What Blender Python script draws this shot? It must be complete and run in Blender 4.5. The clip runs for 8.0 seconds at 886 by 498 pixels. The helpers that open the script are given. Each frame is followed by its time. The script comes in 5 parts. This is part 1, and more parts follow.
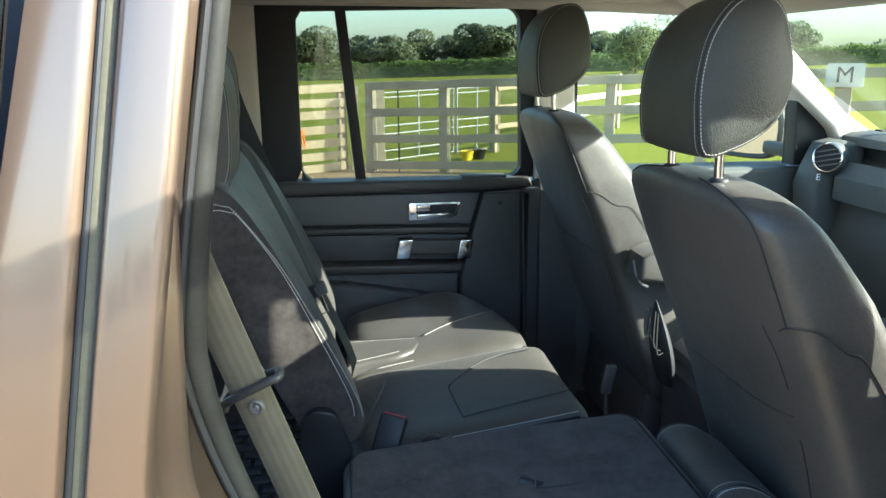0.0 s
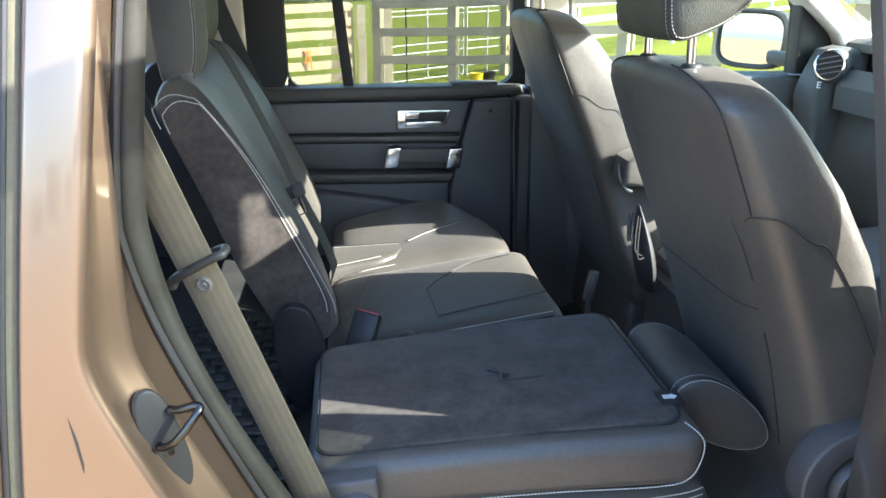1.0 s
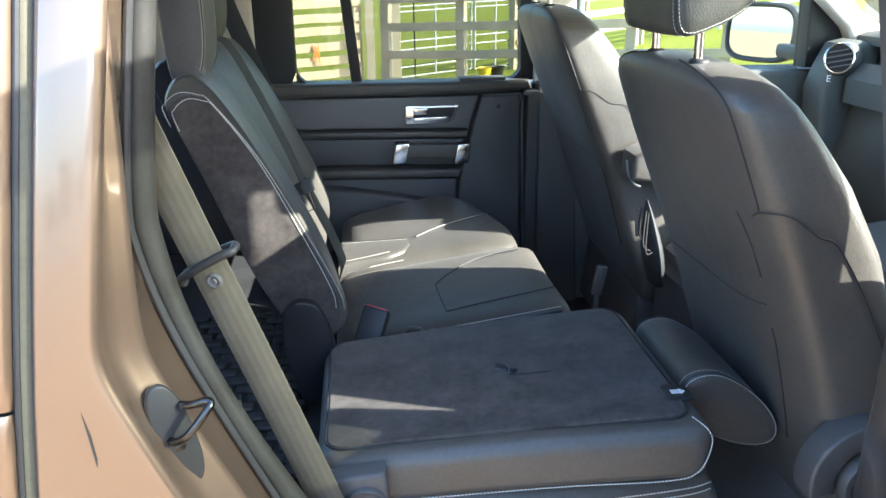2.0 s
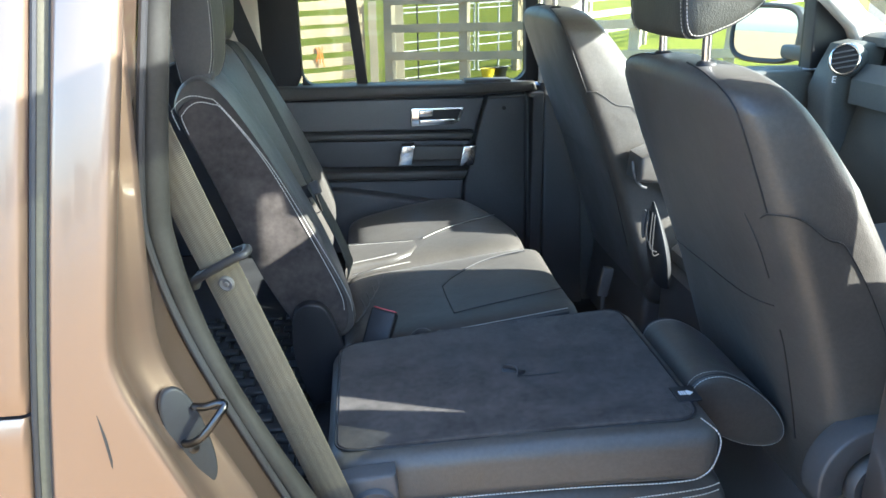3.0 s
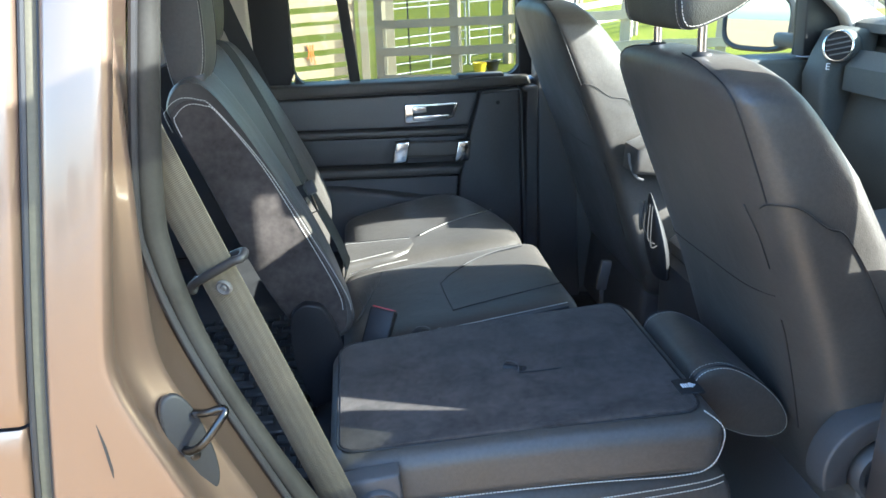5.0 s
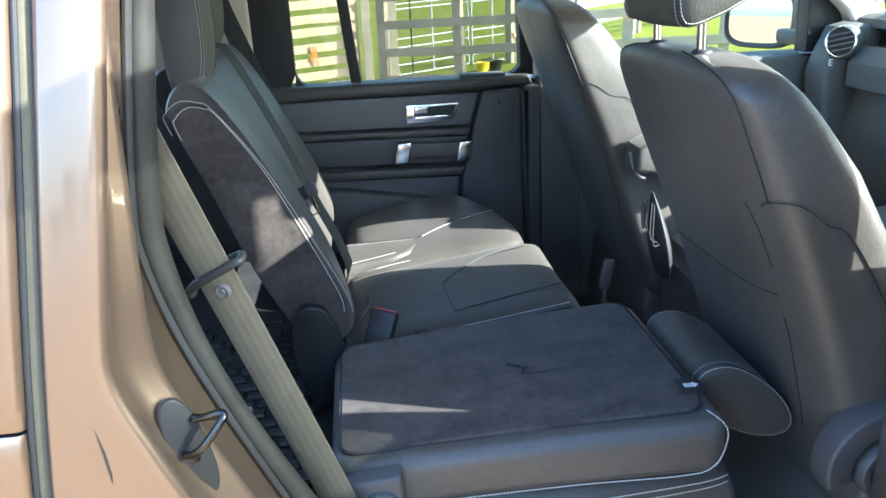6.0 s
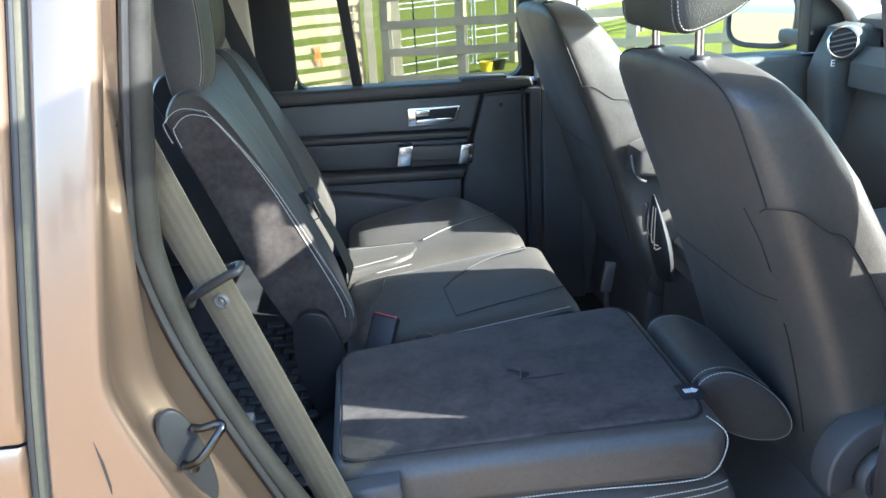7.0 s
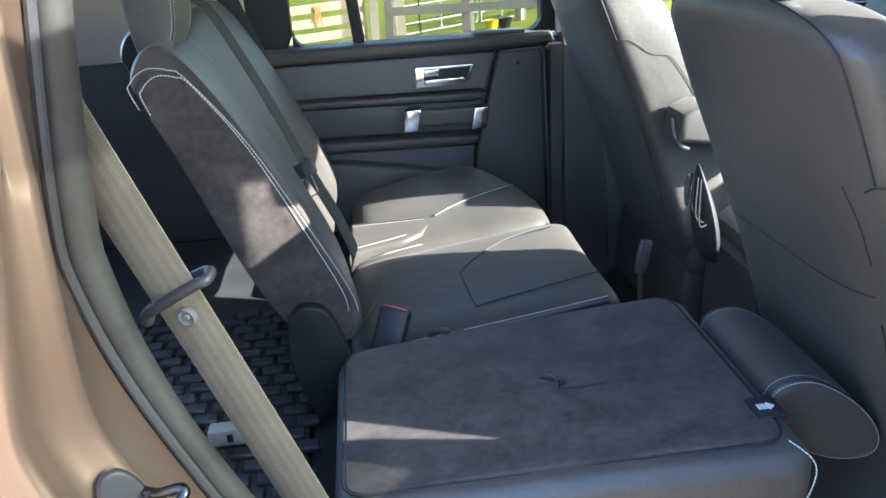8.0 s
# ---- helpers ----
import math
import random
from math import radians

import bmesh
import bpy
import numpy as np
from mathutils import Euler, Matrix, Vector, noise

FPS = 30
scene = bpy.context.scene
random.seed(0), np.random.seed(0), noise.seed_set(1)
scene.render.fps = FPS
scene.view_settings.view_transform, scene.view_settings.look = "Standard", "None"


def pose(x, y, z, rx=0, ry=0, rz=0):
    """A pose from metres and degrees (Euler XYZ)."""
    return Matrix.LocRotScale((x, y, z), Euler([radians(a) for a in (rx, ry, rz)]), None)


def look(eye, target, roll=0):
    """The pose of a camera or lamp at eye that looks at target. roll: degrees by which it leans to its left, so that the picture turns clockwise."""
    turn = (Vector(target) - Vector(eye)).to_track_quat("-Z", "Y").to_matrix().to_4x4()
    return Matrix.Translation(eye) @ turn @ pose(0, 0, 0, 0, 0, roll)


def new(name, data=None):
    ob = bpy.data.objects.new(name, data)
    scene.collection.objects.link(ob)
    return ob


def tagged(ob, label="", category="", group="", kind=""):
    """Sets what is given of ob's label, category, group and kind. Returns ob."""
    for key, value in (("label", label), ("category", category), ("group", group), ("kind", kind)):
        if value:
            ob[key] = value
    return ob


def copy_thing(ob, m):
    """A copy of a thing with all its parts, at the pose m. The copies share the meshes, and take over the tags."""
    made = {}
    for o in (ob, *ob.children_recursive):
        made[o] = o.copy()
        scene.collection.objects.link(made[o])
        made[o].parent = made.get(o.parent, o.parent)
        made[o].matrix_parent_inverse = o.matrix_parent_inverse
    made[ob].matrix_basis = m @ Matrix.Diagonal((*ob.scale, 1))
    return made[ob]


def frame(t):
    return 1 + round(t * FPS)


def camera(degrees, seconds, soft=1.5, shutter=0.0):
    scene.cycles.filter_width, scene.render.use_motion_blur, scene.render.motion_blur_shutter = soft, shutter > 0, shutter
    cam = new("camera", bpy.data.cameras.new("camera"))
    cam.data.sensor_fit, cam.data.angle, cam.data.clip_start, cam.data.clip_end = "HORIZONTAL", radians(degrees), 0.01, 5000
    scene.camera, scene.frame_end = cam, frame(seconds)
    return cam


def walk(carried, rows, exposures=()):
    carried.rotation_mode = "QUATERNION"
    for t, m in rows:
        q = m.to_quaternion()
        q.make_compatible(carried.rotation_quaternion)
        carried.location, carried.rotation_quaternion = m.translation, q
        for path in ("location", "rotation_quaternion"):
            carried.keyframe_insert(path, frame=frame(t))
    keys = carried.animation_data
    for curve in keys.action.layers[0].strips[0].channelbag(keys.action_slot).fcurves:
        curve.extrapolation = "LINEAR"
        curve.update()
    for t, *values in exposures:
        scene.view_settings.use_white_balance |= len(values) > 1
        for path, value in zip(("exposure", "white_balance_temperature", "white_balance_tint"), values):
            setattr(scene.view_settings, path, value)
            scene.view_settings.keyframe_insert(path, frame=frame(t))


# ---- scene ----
cam = camera(61.1, 8.0)
PATH = [
    (0, (0.029, 0.104, 1.622), (0.294, 2.025, 1.132), -0.2),
    (0.2, (0.050, 0.103, 1.603), (0.300, 2.008, 1.050), 0.0),
    (0.5, (0.079, 0.098, 1.576), (0.311, 1.985, 0.955), 0.1),
    (1, (0.1, 0.094, 1.564), (0.325, 1.964, 0.89), -0.1),
    (1.5, (0.101, 0.092, 1.566), (0.313, 1.958, 0.879), -0.3),
    (3, (0.092, 0.086, 1.571), (0.285, 1.955, 0.887), -0.7),
    (3.5, (0.085, 0.089, 1.579), (0.283, 1.958, 0.894), -0.8),
    (4, (0.087, 0.095, 1.571), (0.289, 1.962, 0.882), -1.1),
    (4.5, (0.087, 0.094, 1.572), (0.292, 1.958, 0.876), -1.5),
    (6, (0.097, 0.098, 1.572), (0.287, 1.963, 0.876), -2.6),
    (6.5, (0.098, 0.095, 1.576), (0.281, 1.964, 0.885), -2.8),
    (7, (0.106, 0.099, 1.583), (0.283, 1.965, 0.885), -3.0),
    (7.5, (0.11, 0.11, 1.577), (0.281, 1.967, 0.855), -3.3),
    (7.7, (0.107, 0.157, 1.575), (0.276, 2.004, 0.832), -3.3),
    (7.8, (0.106, 0.196, 1.569), (0.271, 2.039, 0.814), -3.4),
    (7.9, (0.105, 0.244, 1.560), (0.267, 2.080, 0.788), -3.5),
    (8, (0.104, 0.297, 1.545), (0.261, 2.128, 0.755), -3.6),
]
walk(cam, [(t, look(eye, target, roll)) for t, eye, target, roll in PATH], [(0, 2.88, 5300, 0), (0.5, 3.15, 5450, 2), (1, 3.42, 5450, 7), (4, 3.40, 5100, 5), (7.5, 3.42, 5100, 7), (8, 3.6, 5250, 10)])


# ---- light ----
SUN_AZ, SUN_EL = radians(26.4), radians(26.2)
SUN = Vector((math.cos(SUN_EL) * math.cos(SUN_AZ), -math.cos(SUN_EL) * math.sin(SUN_AZ), math.sin(SUN_EL)))
world = bpy.data.worlds.new("sky")
scene.world = world
world.use_nodes = True
wn = world.node_tree.nodes
sky = wn.new("ShaderNodeTexSky")
sky.sky_type, sky.sun_disc = "NISHITA", False
sky.sun_elevation, sky.sun_rotation = SUN_EL, math.atan2(SUN.x, SUN.y)
sky.air_density, sky.dust_density = 1.0, 2.0
world.node_tree.links.new(sky.outputs[0], wn["Background"].inputs[0])
wn["Background"].inputs[1].default_value = 0.15
sun = new("sun", bpy.data.lights.new("sun", "SUN"))
sun.data.energy, sun.data.angle, sun.data.color = 3.6, radians(0.53), (1.0, 0.87, 0.66)
sun.matrix_world = look(SUN * 20, (0, 0, 0))


# ---- materials ----
def mat(name, color, rough=0.5, metal=0.0, var=0.2, scale=8.0, fine=180.0, bump=0.15, bscale=400.0, cells=False,
        coat=0.0, sheen=0.0, tint=None, stretch=(1, 1, 1), rvar=0.1, dist=0.001, spec=0.5, crease=0.0, weave=False):
    """A surface with variation at two scales, gloss variation and fine relief."""
    m = bpy.data.materials.new(name)
    m.use_nodes = True
    n, l = m.node_tree.nodes, m.node_tree.links
    b = n["Principled BSDF"]
    tc, mp = n.new("ShaderNodeTexCoord"), n.new("ShaderNodeMapping")
    l.new(tc.outputs["Object"], mp.inputs[0])
    mp.inputs["Scale"].default_value = stretch

    def noise_at(sc, detail=4.0):
        t = n.new("ShaderNodeTexNoise")
        t.inputs["Scale"].default_value, t.inputs["Detail"].default_value = sc, detail
        l.new(mp.outputs[0], t.inputs["Vector"])
        return t.outputs["Fac"]

    def mix(fac, a, c):
        x = n.new("ShaderNodeMix")
        x.data_type = "RGBA"
        l.new(fac, x.inputs[0])
        for s, v in ((6, a), (7, c)):
            if isinstance(v, tuple):
                x.inputs[s].default_value = v
            else:
                l.new(v, x.inputs[s])
        return x.outputs[2]

    def sharpen(fac, lo=0.3, hi=0.7):
        r = n.new("ShaderNodeMapRange")
        l.new(fac, r.inputs[0])
        r.inputs[1].default_value, r.inputs[2].default_value = lo, hi
        return r.outputs[0]

    big, small = sharpen(noise_at(scale)), sharpen(noise_at(fine))
    dark = tuple(max(c * (1 - var), 0) for c in color) + (1,)
    lite = tuple(min(c * (1 + var), 1) for c in color) + (1,)
    if tint:
        dark = tuple(tint) + (1,)
    c1 = mix(big, dark, lite)
    c2 = mix(small, tuple(c * (1 - var * 0.7) for c in color) + (1,), tuple(min(c * (1 + var * 0.7), 1) for c in color) + (1,))
    half = n.new("ShaderNodeValue")
    half.outputs[0].default_value = 0.45
    l.new(mix(half.outputs[0], c1, c2), b.inputs["Base Color"])
    rr = n.new("ShaderNodeMapRange")
    l.new(big, rr.inputs[0])
    rr.inputs[3].default_value, rr.inputs[4].default_value = max(rough - rvar, 0.02), min(rough + rvar, 1)
    l.new(rr.outputs[0], b.inputs["Roughness"])
    b.inputs["Metallic"].default_value = metal
    b.inputs["Coat Weight"].default_value = coat
    b.inputs["Coat Roughness"].default_value = 0.04
    b.inputs["Sheen Weight"].default_value = sheen
    b.inputs["Sheen Roughness"].default_value = 0.4
    b.inputs["Specular IOR Level"].default_value = spec
    if bump > 0:
        if cells:
            t = n.new("ShaderNodeTexVoronoi")
            t.inputs["Scale"].default_value = bscale
            l.new(mp.outputs[0], t.inputs["Vector"])
            h = t.outputs["Distance"]
        else:
            h = noise_at(bscale, 3.0)
        bp = n.new("ShaderNodeBump")
        bp.inputs["Strength"].default_value, bp.inputs["Distance"].default_value = bump, dist
        if weave:
            tw = n.new("ShaderNodeTexWave")
            tw.bands_direction = "DIAGONAL"
            tw.inputs["Scale"].default_value = 225
            l.new(tc.outputs["Object"], tw.inputs["Vector"])
            h = tw.outputs["Fac"]
        l.new(h, bp.inputs["Height"])
        if crease > 0:
            b2 = n.new("ShaderNodeBump")
            b2.inputs["Strength"].default_value, b2.inputs["Distance"].default_value = crease, 0.006
            l.new(noise_at(16.0, 5.0), b2.inputs["Height"])
            l.new(b2.outputs[0], bp.inputs["Normal"])
        l.new(bp.outputs[0], b.inputs["Normal"])
    if weave:
        st = n.new("ShaderNodeTexWave")
        st.bands_direction = "X"
        st.inputs["Scale"].default_value, st.inputs["Distortion"].default_value = 30.0, 0.3
        l.new(tc.outputs["Object"], st.inputs["Vector"])
        was = b.inputs["Base Color"].links[0].from_socket
        mul = n.new("ShaderNodeMix")
        mul.data_type, mul.blend_type = "RGBA", "MULTIPLY"
        mul.inputs[0].default_value = 1.0
        rg = n.new("ShaderNodeMapRange")
        rg.inputs[3].default_value, rg.inputs[4].default_value = 0.88, 1.04
        l.new(st.outputs["Fac"], rg.inputs[0])
        l.new(was, mul.inputs[6])
        wv = n.new("ShaderNodeMapRange")
        wv.inputs[3].default_value, wv.inputs[4].default_value = 0.6, 1.15
        l.new(h, wv.inputs[0])
        both = n.new("ShaderNodeMath")
        both.operation = "MULTIPLY"
        l.new(rg.outputs[0], both.inputs[0])
        l.new(wv.outputs[0], both.inputs[1])
        l.new(both.outputs[0], mul.inputs[7])
        l.new(mul.outputs[2], b.inputs["Base Color"])
    return m


def glass_mat(name, tint=(0.9, 0.95, 0.93), gloss=0.6):
    """Clear or tinted glazing: seen through, mirroring more at a glancing angle."""
    m = bpy.data.materials.new(name)
    m.use_nodes = True
    n, l = m.node_tree.nodes, m.node_tree.links
    n.remove(n["Principled BSDF"])
    tr, gl, mx, lw = (n.new("ShaderNodeBsdf" + "Transparent"), n.new("ShaderNodeBsdf" + "Glossy"), n.new("ShaderNodeMixShader"), n.new("ShaderNodeLayerWeight"))
    tr.inputs[0].default_value = (*tint, 1)
    gl.inputs["Roughness"].default_value = 0.02
    pw, sc, ad = (n.new("ShaderNodeMath") for _ in range(3))
    pw.operation, sc.operation, ad.operation = "POWER", "MULTIPLY", "ADD"
    pw.inputs[1].default_value, sc.inputs[1].default_value, ad.inputs[1].default_value = 5.0, gloss, 0.03
    l.new(lw.outputs["Facing"], pw.inputs[0])
    l.new(pw.outputs[0], sc.inputs[0])
    l.new(sc.outputs[0], ad.inputs[0])
    l.new(ad.outputs[0], mx.inputs[0])
    l.new(tr.outputs[0], mx.inputs[1])
    l.new(gl.outputs[0], mx.inputs[2])
    l.new(mx.outputs[0], n["Material Output"].inputs[0])
    return m


def leaf_mat(name, color, var=0.3):
    """Leaves: matt, and half the light passes through them."""
    m = mat(name, color, 0.8, var=var, scale=0.3, fine=2, bump=0.0)
    n, l = m.node_tree.nodes, m.node_tree.links
    b, tl, mx = n["Principled BSDF"], n.new("ShaderNodeBsdf" + "Translucent"), n.new("ShaderNodeMixShader")
    l.new(b.inputs["Base Color"].links[0].from_socket, tl.inputs[0])
    mx.inputs[0].default_value = 0.55
    l.new(b.outputs[0], mx.inputs[1])
    l.new(tl.outputs[0], mx.inputs[2])
    l.new(mx.outputs[0], n["Material Output"].inputs[0])
    return m


LEATHER = mat("black_leather", (0.067, 0.061, 0.054), 0.43, sheen=0.06, var=0.3, scale=5, bump=0.35, bscale=620, cells=True, dist=0.0006, crease=0.35, spec=0.5)
LEATHER_GRAIN = mat("grained_leather", (0.050, 0.052, 0.046), 0.50, var=0.2, scale=6, bump=0.5, bscale=480, cells=True, dist=0.0009, crease=0.03, spec=0.3)
SUEDE = mat("black_suede", (0.056, 0.048, 0.044), 0.95, var=0.6, scale=22, fine=90, bump=0.6, bscale=1300, sheen=0.2, dist=0.001, spec=0.2)
TRIM = mat("black_trim_plastic", (0.070, 0.068, 0.069), 0.5, var=0.2, bump=0.3, bscale=1100, cells=True, dist=0.0004)
TRIM_GREY = mat("dark_grey_trim", (0.13, 0.128, 0.127), 0.5, var=0.12, bump=0.3, bscale=900, cells=True, dist=0.0004)
SUNLIT_PALE = mat("sunlit_mat_pale", (0.30, 0.30, 0.28), 0.45, var=0.1, bump=0.1)
RUBBER = mat("seal_rubber", (0.024, 0.023, 0.021), 0.5, var=0.35, scale=14, bump=0.15, bscale=300, spec=0.25)
JOINT = mat("grey_joint_rubber", (0.085, 0.078, 0.055), 0.7, var=0.25, scale=10, bump=0.1, bscale=300, spec=0.2)
PAINT = mat("bronze_metallic_paint", (0.208, 0.147, 0.108), 0.33, metal=0.72, var=0.05, scale=3, fine=1500, bump=0.012, bscale=3000, coat=0.8, rvar=0.02, dist=0.0003)
DASH = mat("dark_dashboard_skin", (0.088, 0.092, 0.090), 0.62, var=0.2, bump=0.4, bscale=800, cells=True, dist=0.0005, spec=0.3)
CHROME = mat("satin_chrome", (0.72, 0.72, 0.72), 0.16, metal=1.0, var=0.04, bump=0.02, rvar=0.05)
STEEL = mat("worn_steel", (0.07, 0.07, 0.07), 0.32, metal=1.0, var=0.3, bump=0.02, rvar=0.1)
THREAD = mat("white_thread", (0.52, 0.51, 0.47), 0.8, var=0.12, bump=0.0)
SEAM = mat("black_piping", (0.016, 0.016, 0.018), 0.6, var=0.2, bump=0.1)
WEBBING = mat("grey_webbing", (0.145, 0.126, 0.092), 0.8, var=0.2, scale=30, fine=500, bump=0.9, bscale=700, dist=0.0008, weave=True, spec=0.2)
WEBBING_DARK = mat("black_webbing", (0.050, 0.052, 0.053), 0.8, var=0.2, scale=30, fine=500, bump=0.8, bscale=700, dist=0.001, spec=0.2)
HEADLINER = mat("beige_headliner", (0.56, 0.52, 0.46), 0.9, var=0.06, bump=0.4, bscale=700, sheen=0.2)
CARPET = mat("black_carpet", (0.055, 0.055, 0.058), 1.0, var=0.5, fine=300, bump=1.0, bscale=600, spec=0.1, dist=0.002)
MAT_RUBBER = mat("black_rubber_mat", (0.032, 0.033, 0.035), 0.45, var=0.3, bump=0.3, bscale=200)
FRAME = mat("satin_black_frame", (0.020, 0.020, 0.022), 0.5, var=0.2, bump=0.05, spec=0.35)
RED = mat("red_button", (0.42, 0.05, 0.06), 0.45, var=0.15, bump=0.0)
WHITE = mat("white_print", (0.75, 0.76, 0.78), 0.6, var=0.05, bump=0.0)
GLASS = glass_mat("window_glass", (0.68, 0.71, 0.66))
SCREEN = glass_mat("windscreen_glass", (0.60, 0.64, 0.58), 0.15)
REAR_GLASS = glass_mat("rear_tinted_glass", (0.47, 0.49, 0.455))
PRIVACY = glass_mat("tinted_glass", (0.10, 0.14, 0.22))
MIRROR = mat("mirror_glass", (0.85, 0.87, 0.88), 0.02, metal=1.0, var=0.01, bump=0.0, rvar=0.005)
TIMBER = mat("weathered_fence_timber", (0.33, 0.285, 0.21), 0.85, var=0.3, scale=3, fine=60, bump=0.5, bscale=60, tint=(0.24, 0.205, 0.155), stretch=(1, 1, 1), dist=0.004)
TIMBER_PALE = mat("pale_fence_timber", (0.42, 0.335, 0.22), 0.8, var=0.22, scale=3, fine=60, bump=0.5, bscale=60, dist=0.004)
WHITE_PAINT = mat("white_fence_paint", (0.66, 0.64, 0.58), 0.6, var=0.1, scale=4, fine=50, bump=0.2, bscale=80)
GALV = mat("galvanised_steel", (0.36, 0.36, 0.34), 0.5, metal=0.3, var=0.15, bump=0.1)
YELLOW = mat("yellow_plastic", (0.75, 0.55, 0.03), 0.45, var=0.1, bump=0.0)
ORANGE = mat("orange_cord", (0.75, 0.22, 0.03), 0.6, var=0.15, bump=0.0)
BARK = mat("bark", (0.12, 0.09, 0.06), 0.95, var=0.4, scale=6, bump=0.8, bscale=30, dist=0.02)
# greyed and paled: distance haze is mixed into this leaf colour
LEAF_HAZED = leaf_mat("hazed_leaves", (0.23, 0.265, 0.165))
LEAF = leaf_mat("green_leaves", (0.235, 0.265, 0.135))
LEAF_HEDGE = leaf_mat("hedge_leaves", (0.165, 0.225, 0.070))
GRASS_BLADE = mat("grass_blades", (0.13, 0.21, 0.03), 0.7, var=0.4, scale=1.2, fine=9, bump=0.0)


# ---- building helpers ----
def spline(ctrl, n=8, closed=False):
    """A smooth line through control points."""
    p = [Vector(c) for c in ctrl]
    k = len(p)
    out = []
    for i in range(k if closed else k - 1):
        a, b, c, d = ((p[(i - 1) % k], p[i], p[(i + 1) % k], p[(i + 2) % k]) if closed
                      else (p[max(i - 1, 0)], p[i], p[i + 1], p[min(i + 2, k - 1)]))
        for j in range(n):
            t = j / n
            out.append(0.5 * (2 * b + (c - a) * t + (2 * a - 5 * b + 4 * c - d) * t * t + (3 * b - a - 3 * c + d) * t ** 3))
    if not closed:
        out.append(p[-1])
    return out


def lerp(table, v):
    """Smooth value from rows (v, a, b, ...)."""
    if v <= table[0][0]:
        return table[0][1:]
    for r, s in zip(table, table[1:]):
        if v <= s[0]:
            t = (v - r[0]) / (s[0] - r[0])
            return tuple(x + (y - x) * t for x, y in zip(r[1:], s[1:]))
    return table[-1][1:]


def loft(bm, rings, caps=True, closed=True):
    """Skin over rings of equal count."""
    vs = [[bm.verts.new(p) for p in r] for r in rings]
    k = len(vs[0])
    for a, b in zip(vs, vs[1:]):
        for i in range(k if closed else k - 1):
            bm.faces.new((a[i], a[(i + 1) % k], b[(i + 1) % k], b[i]))
    if caps and closed:
        bm.faces.new(vs[0][::-1])
        bm.faces.new(vs[-1])
    return bm


def box(bm, c, s, bev=0.004, m=None, seg=2):
    """A bevelled block with centre c and size s, moved by m."""
    g = bmesh.ops.create_cube(bm, size=1)["verts"]
    for v in g:
        v.co = Vector((v.co.x * s[0] + c[0], v.co.y * s[1] + c[1], v.co.z * s[2] + c[2]))
    if bev > 0:
        es = {e for v in g for e in v.link_edges}
        r = bmesh.ops.bevel(bm, geom=list(es), offset=bev, segments=seg, affect="EDGES", profile=0.5)
        g = list({v for f in r["faces"] for v in f.verts} | {v for v in g if v.is_valid})
    if m is not None:
        bmesh.ops.transform(bm, matrix=m, verts=g)
    return bm


def prism(bm, outline, axis, a, b, bev=0.004, seg=3):
    """A slab: a 2D outline pushed from a to b along an axis."""
    def at(p, h):
        return {"x": (h, p[0], p[1]), "y": (p[0], h, p[1]), "z": (p[0], p[1], h)}[axis]
    lo = [bm.verts.new(at(p, a)) for p in outline]
    hi = [bm.verts.new(at(p, b)) for p in outline]
    k = len(outline)
    fs = [bm.faces.new((lo[i], lo[(i + 1) % k], hi[(i + 1) % k], hi[i])) for i in range(k)]
    f0, f1 = bm.faces.new(lo[::-1]), bm.faces.new(hi)
    bmesh.ops.recalc_face_normals(bm, faces=fs + [f0, f1])
    if bev > 0:
        es = [e for f in (f0, f1) for e in f.edges]
        bmesh.ops.bevel(bm, geom=es, offset=bev, segments=seg, affect="EDGES", profile=0.5)
    return bm


def tube(bm, pts, r, n=8, closed=False, flat=1.0):
    """A round bar along points; r may be a list."""
    pts = [Vector(p) for p in pts]
    k = len(pts)
    rings, up = [], None
    for i, p in enumerate(pts):
        t = (pts[(i + 1) % k] - pts[i - 1]) if closed else (pts[min(i + 1, k - 1)] - pts[max(i - 1, 0)])
        t = t.normalized() if t.length > 1e-9 else Vector((0, 0, 1))
        if up is None:
            up = t.orthogonal().normalized()
        up = (up - t * up.dot(t)).normalized()
        side = t.cross(up)
        q = r[i] if isinstance(r, (list, tuple)) else r
        rings.append([p + q * (math.cos(2 * math.pi * j / n) * up + flat * math.sin(2 * math.pi * j / n) * side) for j in range(n)])
    if closed:
        rings.append(rings[0])
    return loft(bm, rings, caps=not closed)


def sew(bm, pts, pitch=0.0052, length=0.0040, r=0.00085):
    """Single stitches along a line."""
    pts = [Vector(p) for p in pts]
    run, nxt = 0.0, 0.0
    for a, b in zip(pts, pts[1:]):
        d = (b - a).length
        if d < 1e-7:
            continue
        t = (b - a) / d
        u = t.orthogonal().normalized()
        w = t.cross(u)
        while nxt <= run + d:
            c = a + t * (nxt - run)
            e = [[bm.verts.new(c + t * (s * length / 2) + r * (x * u + y * w)) for x, y in ((1, 0), (0, 1), (-1, 0), (0, -1))] for s in (-1, 1)]
            for i in range(4):
                bm.faces.new((e[0][i], e[0][(i + 1) % 4], e[1][(i + 1) % 4], e[1][i]))
            bm.faces.new(e[0][::-1])
            bm.faces.new(e[1])
            nxt += pitch
        run += d
    return bm


